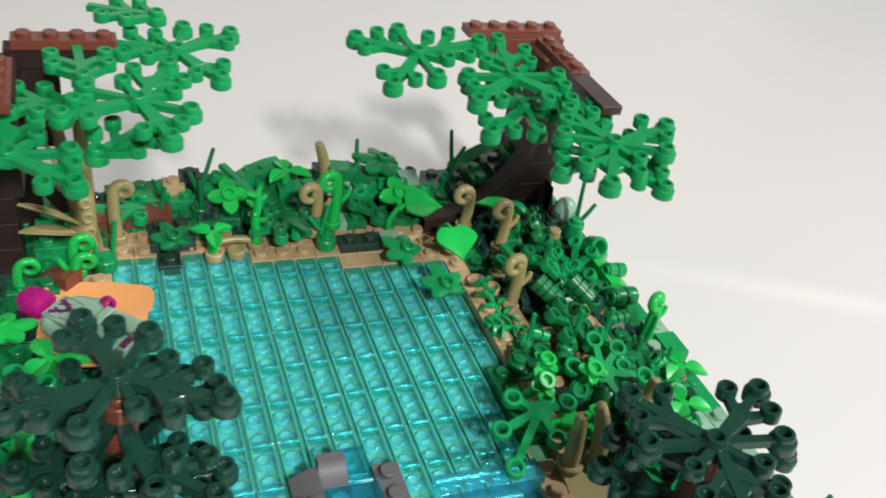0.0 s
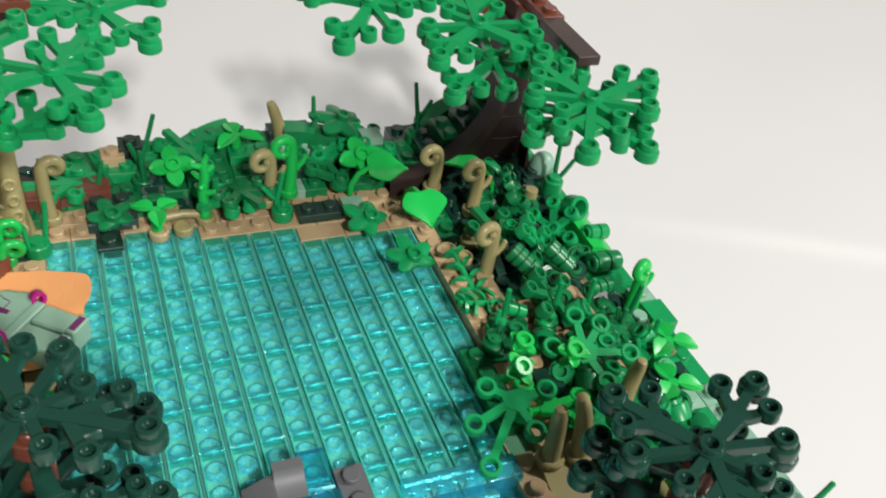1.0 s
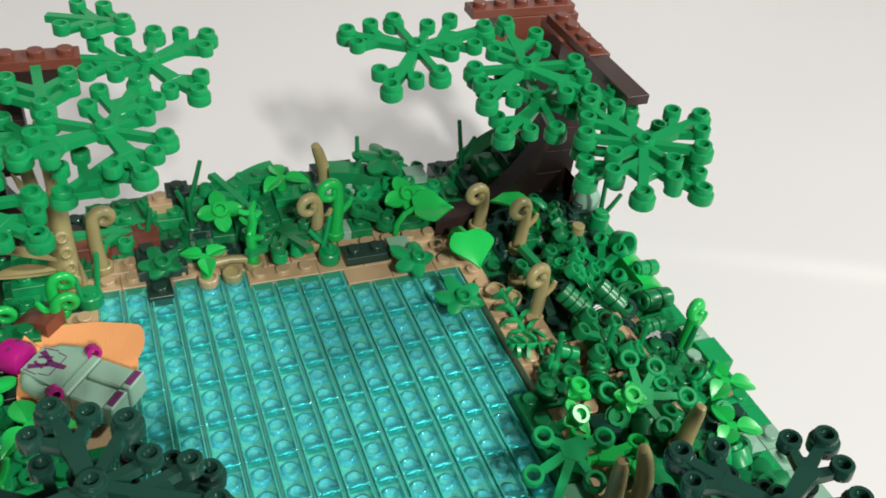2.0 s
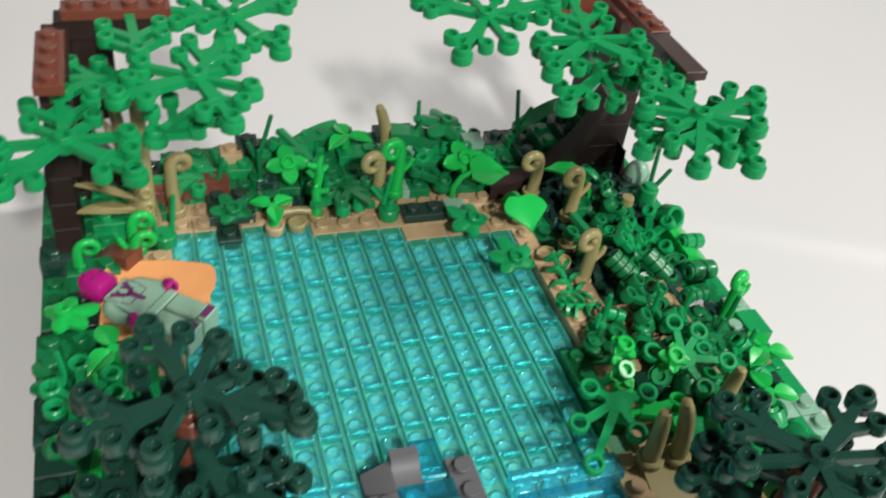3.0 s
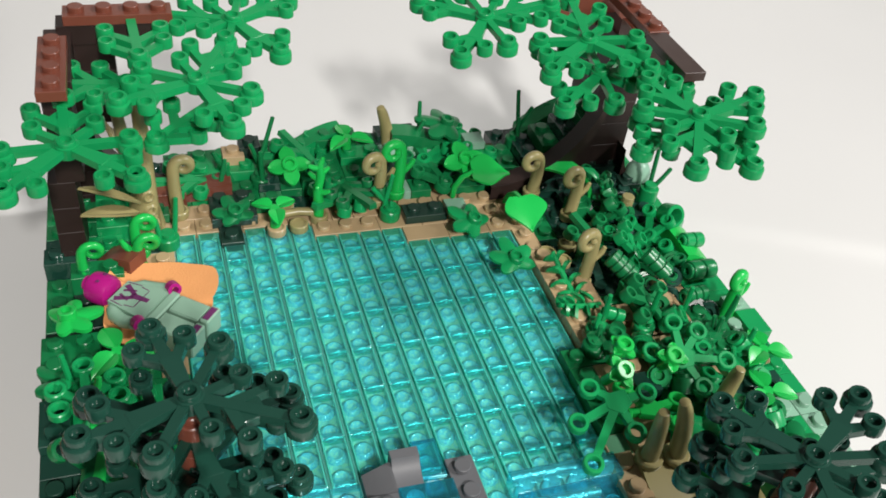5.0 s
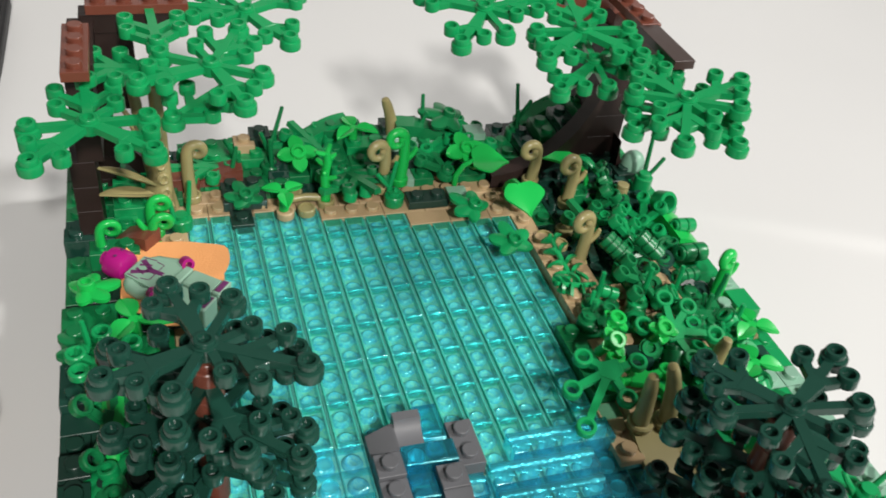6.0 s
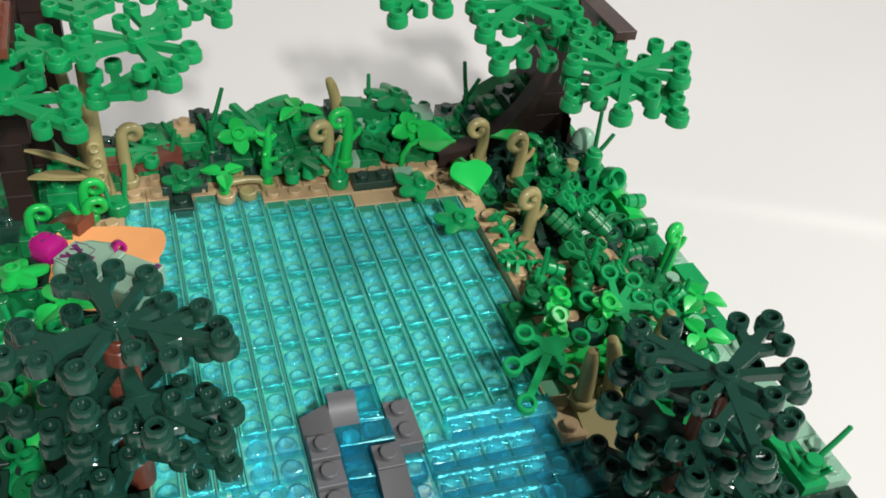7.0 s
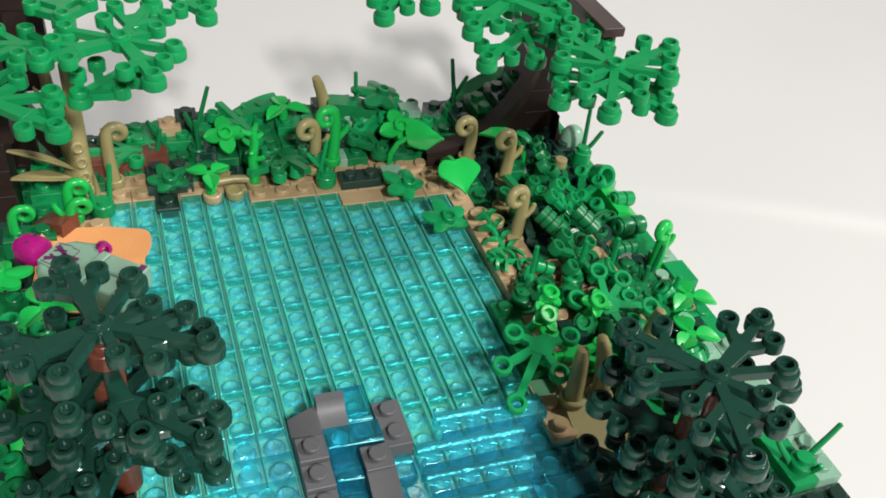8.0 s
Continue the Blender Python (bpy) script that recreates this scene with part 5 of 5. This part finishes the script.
DOME = [(0, -1.2), (1.2, -1.1), (1.75, -0.5), (1.9, 0.1), (1.75, 0.8), (1.3, 1.4), (0.7, 1.75), (0, 1.85)]
robot_part("shoulder", Shape().lathe(DOME, 28, at(-12.9, -2.9, 1.3, 10, 12, 0) @ Matrix.Diagonal((1, 1.05, 0.9, 1))), RED)
upper = at(-11.75, -4.9, 0.6, 0, 6, -54)
robot_part("upper_arm", Shape().box(-1.9, -0.95, -0.9, 1.45, 0.9, 0.9, 0.2, upper).box(1.2, -0.6, -0.7, 2.0, 0.6, 0.6, 0.15, upper), (RED,))
robot_part("elbow", Shape().lathe([(0.24, -0.5), (0.46, -0.5), (0.5, 0.38), (0.44, 0.44), (0.24, 0.42), (0.24, -0.5)], 20, at(-10.8, -6.5, 0.95)).box(-0.9, -0.75, -0.9, 0.5, 0.75, 0.32, 0.12, at(-10.8, -6.5, 0.9, 0, 0, -50), slot=1), (STEEL, BLACK), "grey and black joint")
fore = at(-10.75, -6.7, 0.55, 0, 5, -47)
forearm = robot_part("forearm", Shape().add([(0, -0.6, -0.8), (0, 0.85, -0.8), (2.8, 0.98, -0.9), (2.8, -0.75, -0.9), (0.1, -0.55, 0.9), (0.1, 0.8, 0.9), (2.7, 0.92, 0.85), (2.7, -0.7, 0.85)],
                     [(0, 1, 2, 3), (7, 6, 5, 4), (0, 4, 5, 1), (1, 5, 6, 2), (2, 6, 7, 3), (3, 7, 4, 0)], fore @ at(0.3, 0, 0)).box(-0.5, -0.5, -0.7, 0.32, 0.74, 0.72, 0.14, fore)
                     .lathe([(0, 0), (0.34, 0), (0.34, 0.05), (0.28, 0.08), (0.25, 0.04), (0, 0.04)], 18, fore @ at(0.55, -0.02, 0.9)), RED)
robot_part("seam", Shape().box(1.25, -0.9, 0.8, 1.33, 0.88, 0.93, 0.01, fore), BLACK, "thin dark seam", forearm)
cuff = Shape().lathe([(0, -0.25), (0.7, -0.2), (1.0, 0.3), (1.08, 0.9), (0.95, 1.8), (0.62, 2.7), (0.3, 3.2), (0, 3.35)], 22, fore @ at(0, 0.95, 0.0) @ at(0, 0, 0, 0, 90, 0) @ Matrix.Diagonal((0.95, 0.95, 1, 1)))
for k in range(3):
    cuff.lathe([(0, -0.2), (0.24, -0.2), (0.26, 0.05), (0.16, 0.16), (0, 0.18)], 12, fore @ at(1.15 + 0.5 * k, 1.72 - 0.2 * k, 0.62, -42, 0, 0))
cuff.box(-0.55, 0.75, -0.5, -0.28, 1.55, 0.9, 0.06, fore).add([(-0.5, 1.0, 0.9), (-0.3, 1.0, 0.9), (-0.3, 1.9, 0.7), (-0.5, 1.9, 0.7), (-0.45, 1.9, 1.3)], [(0, 1, 4), (1, 2, 4), (2, 3, 4), (3, 0, 4)], fore)
robot_part("cuff", cuff, GOLD, "rounded gold cuff", forearm)
fist = robot_part("fist", Shape().box(3.0, -0.7, -0.6, 3.2, 0.9, 0.4, 0.06, fore).lathe([(0, -0.6), (0.3, -0.6), (0.3, 0.5), (0, 0.5)], 14, fore @ at(3.3, 0.85, 0.0)), BLACK, "black palm of the jointed fist")
for k in range(3):
    z = 0.42 - 0.46 * k
    out = 0.12 * (k % 2)
    finger = Shape().box(-0.62, -0.17, -0.16, 0.62, 0.17, 0.16, 0.06, fore @ at(3.55 + out, 0.3, z, 0, 0, -80))
    finger.box(-0.58, -0.17, -0.15, 0.5, 0.15, 0.15, 0.06, fore @ at(3.38 + out, -0.78, z - 0.06, 0, 0, -112))
    finger.lathe([(0, -0.19), (0.21, -0.19), (0.24, -0.12), (0.24, 0.12), (0.21, 0.19), (0, 0.19)], 14, fore @ at(3.6 + out, 0.92, z))
    finger.lathe([(0, -0.18), (0.17, -0.18), (0.17, 0.18), (0, 0.18)], 12, fore @ at(3.47 + out, -0.32, z - 0.03))
    robot_part("finger", finger, RED, "dark red jointed finger", fist)
thumb = Shape().box(-0.55, -0.22, -0.24, 0.55, 0.22, 0.24, 0.08, fore @ at(2.95, -1.15, -0.1, 0, 0, -60))
robot_part("thumb", thumb, RED, "dark red thumb", fist)
low = at(-11.2, -9.6, 0.2, 0, 8, -59)
robot_part("lower_arm", Shape().lathe([(0, -1.8), (1.0, -1.8), (1.15, -1.6), (1.15, 1.0), (0.95, 1.3), (0, 1.3)], 24, low @ at(0.1, -0.85, 0.2) @ at(0, 0, 0, 0, 90, 0)), RED)
robot_part("lower_cuff", Shape().box(-1.2, 0.05, -0.6, 1.7, 0.5, 0.95, 0.14, low).add([(-1.7, 0.1, 0.5), (-1.0, 0.1, 0.4), (-1.0, 0.4, 0.4), (-1.3, 0.3, 1.3)], [(0, 1, 3), (1, 2, 3), (2, 0, 3), (0, 2, 1)], low), GOLD, "gold cuff plate")
for k in range(2):
    robot_part("piston", Shape().lathe([(0, -0.45), (0.3, -0.45), (0.36, -0.35), (0.36, 0.35), (0.28, 0.45), (0, 0.48)], 18, at(-10.6 - 0.8 * k, -11.0 - 0.35 * k, 0.9, 0, 78, 24)), STEEL, "chrome cylinder")
leg = robot_part("leg", Shape().box(-1.2, -1.5, -2.6, 0.95, 0.9, 0.35, 0.3, at(-10.8, -12.1, 0.0, 0, 6, 14)).box(-1.0, -0.5, 0.0, 0.7, 0.7, 0.55, 0.2, at(-10.9, -11.6, 0.1, 0, 6, 14)), RED)
robot_part("badge", Shape().box(-0.24, -0.26, 0.0, 0.24, 0.26, 0.06, 0.03, at(-10.4, -11.9, 0.62, 0, 8, 20)), GOLD, "small yellow square", leg)
robot_part("foot", Shape().box(-1.9, -2.1, -0.7, 1.3, 2.2, 0.4, 0.25, at(-11.2, -12.6, -2.1, 0, 0, 18)), BLACK)
robot_part("heel", Shape().box(-0.4, -0.35, -0.3, 0.4, 0.35, 0.3, 0.1, at(-9.9, -11.2, -1.5, 0, 0, 20)), STEEL)

# black curved display panel with a blue print
panel = thing("display_panel", -10.0, 15.0, -2.8, "black curved panel holding a blue printed sheet", "panel")
edge = [(0.7, 16.0), (0.7, 10.8), (0.68, 6.5), (0.55, 2.9), (0.2, 0.3), (-0.2, -1.7), (-1.03, -3.95), (-2.21, -7.27), (-3.4, -10.2), (-6.0, -13.2), (-10.0, -15.2), (-16.0, -16.0), (-16.0, 16.0)]
body = Shape().slab(edge[::-1], 0.0, 1.3, bev=0.3)
part("body", body, BLACK, panel)
rim_bar = Shape().sweep([(x, y, 1.25) for x, y in edge[:12]], 0.22, 8)
part("rim", rim_bar, BLACK, panel, "glossy black rim")
sheet = Shape().slab([(-3.84, 3.04), (-2.27, -5.54), (-1.14, -2.62), (-0.45, -1.0), (0.05, 1.5), (-0.1, 4.6), (-0.73, 10.81)], 1.304, 1.34, bev=0.01)
sheet_part = part("printed_sheet", sheet, POSTER, panel, "blue printed sheet with white drawings")
marks = Shape()
# a tall rocket, two craft with captions, a thin scale line
for ax, ay, bx, by, w in ((-1.36, 4.4, -1.67, 6.76, 0.05), (-1.28, 3.4, -1.42, 4.9, 0.16), (-1.06, 1.9, -1.25, 3.2, 0.1), (-1.0, 1.5, -1.15, 2.3, 0.17), (-1.3, 0.4, -1.07, 1.9, 0.04), (-0.7, 0.8, -0.98, 1.9, 0.04), (-0.95, 0.5, -1.02, 1.9, 0.04),
                          (-1.25, -0.2, -0.7, 0.9, 0.3), (-1.1, -1.7, -1.2, -0.2, 0.13), (-0.5, -0.7, -0.66, 0.6, 0.13), (0.0, 1.3, -0.81, 9.0, 0.04),
                          (-3.05, 2.5, -2.7, 3.3, 0.35), (-2.85, 3.2, -2.75, 3.8, 0.2), (-3.1, 1.9, -2.5, 2.7, 0.07), (-3.0, 1.2, -2.5, 2.0, 0.04), (-2.95, 0.5, -2.6, 1.0, 0.05), (-2.9, 0.0, -2.55, 0.6, 0.05), (-2.5, 2.9, -2.45, 4.1, 0.04), (-2.35, 3.8, -2.0, 4.7, 0.1), (-2.35, 3.2, -2.0, 4.1, 0.06),
                          (-2.3, -2.1, -2.05, -1.0, 0.4), (-2.45, -2.9, -2.3, -1.8, 0.12), (-2.0, -2.4, -1.8, -1.3, 0.12), (-2.3, -3.9, -1.8, -2.7, 0.05), (-1.85, -1.0, -1.95, 0.4, 0.04), (-1.72, -0.9, -1.35, 0.0, 0.1), (-1.72, -1.5, -1.3, -0.5, 0.06)):
    marks.beam((ax, ay), (bx, by), w, 0.01, 1.352, w * 0.8)
part("drawing", marks, PRINT, sheet_part, "white drawing bars")

# more growth on the side bank
for gx, gy, gz, rx, ry, rz in ((-2.0, -9.6, 0.9, 15, 10, 200), (-3.2, -11.0, 0.9, 15, 0, 330), (-2.4, -13.6, 0.8, 10, 0, 200), (-2.6, -15.6, 0.8, 10, 0, 180)):
    ob = thing("leaf_bush", gx, gy, gz, "low green leaf frond on the side bank", "toy plant", "side bank fronds", rx, ry, rz)
    part("leaf_frond", SPRIG_GREEN if gy > -12 else SPRIG_DEEP, None, ob)
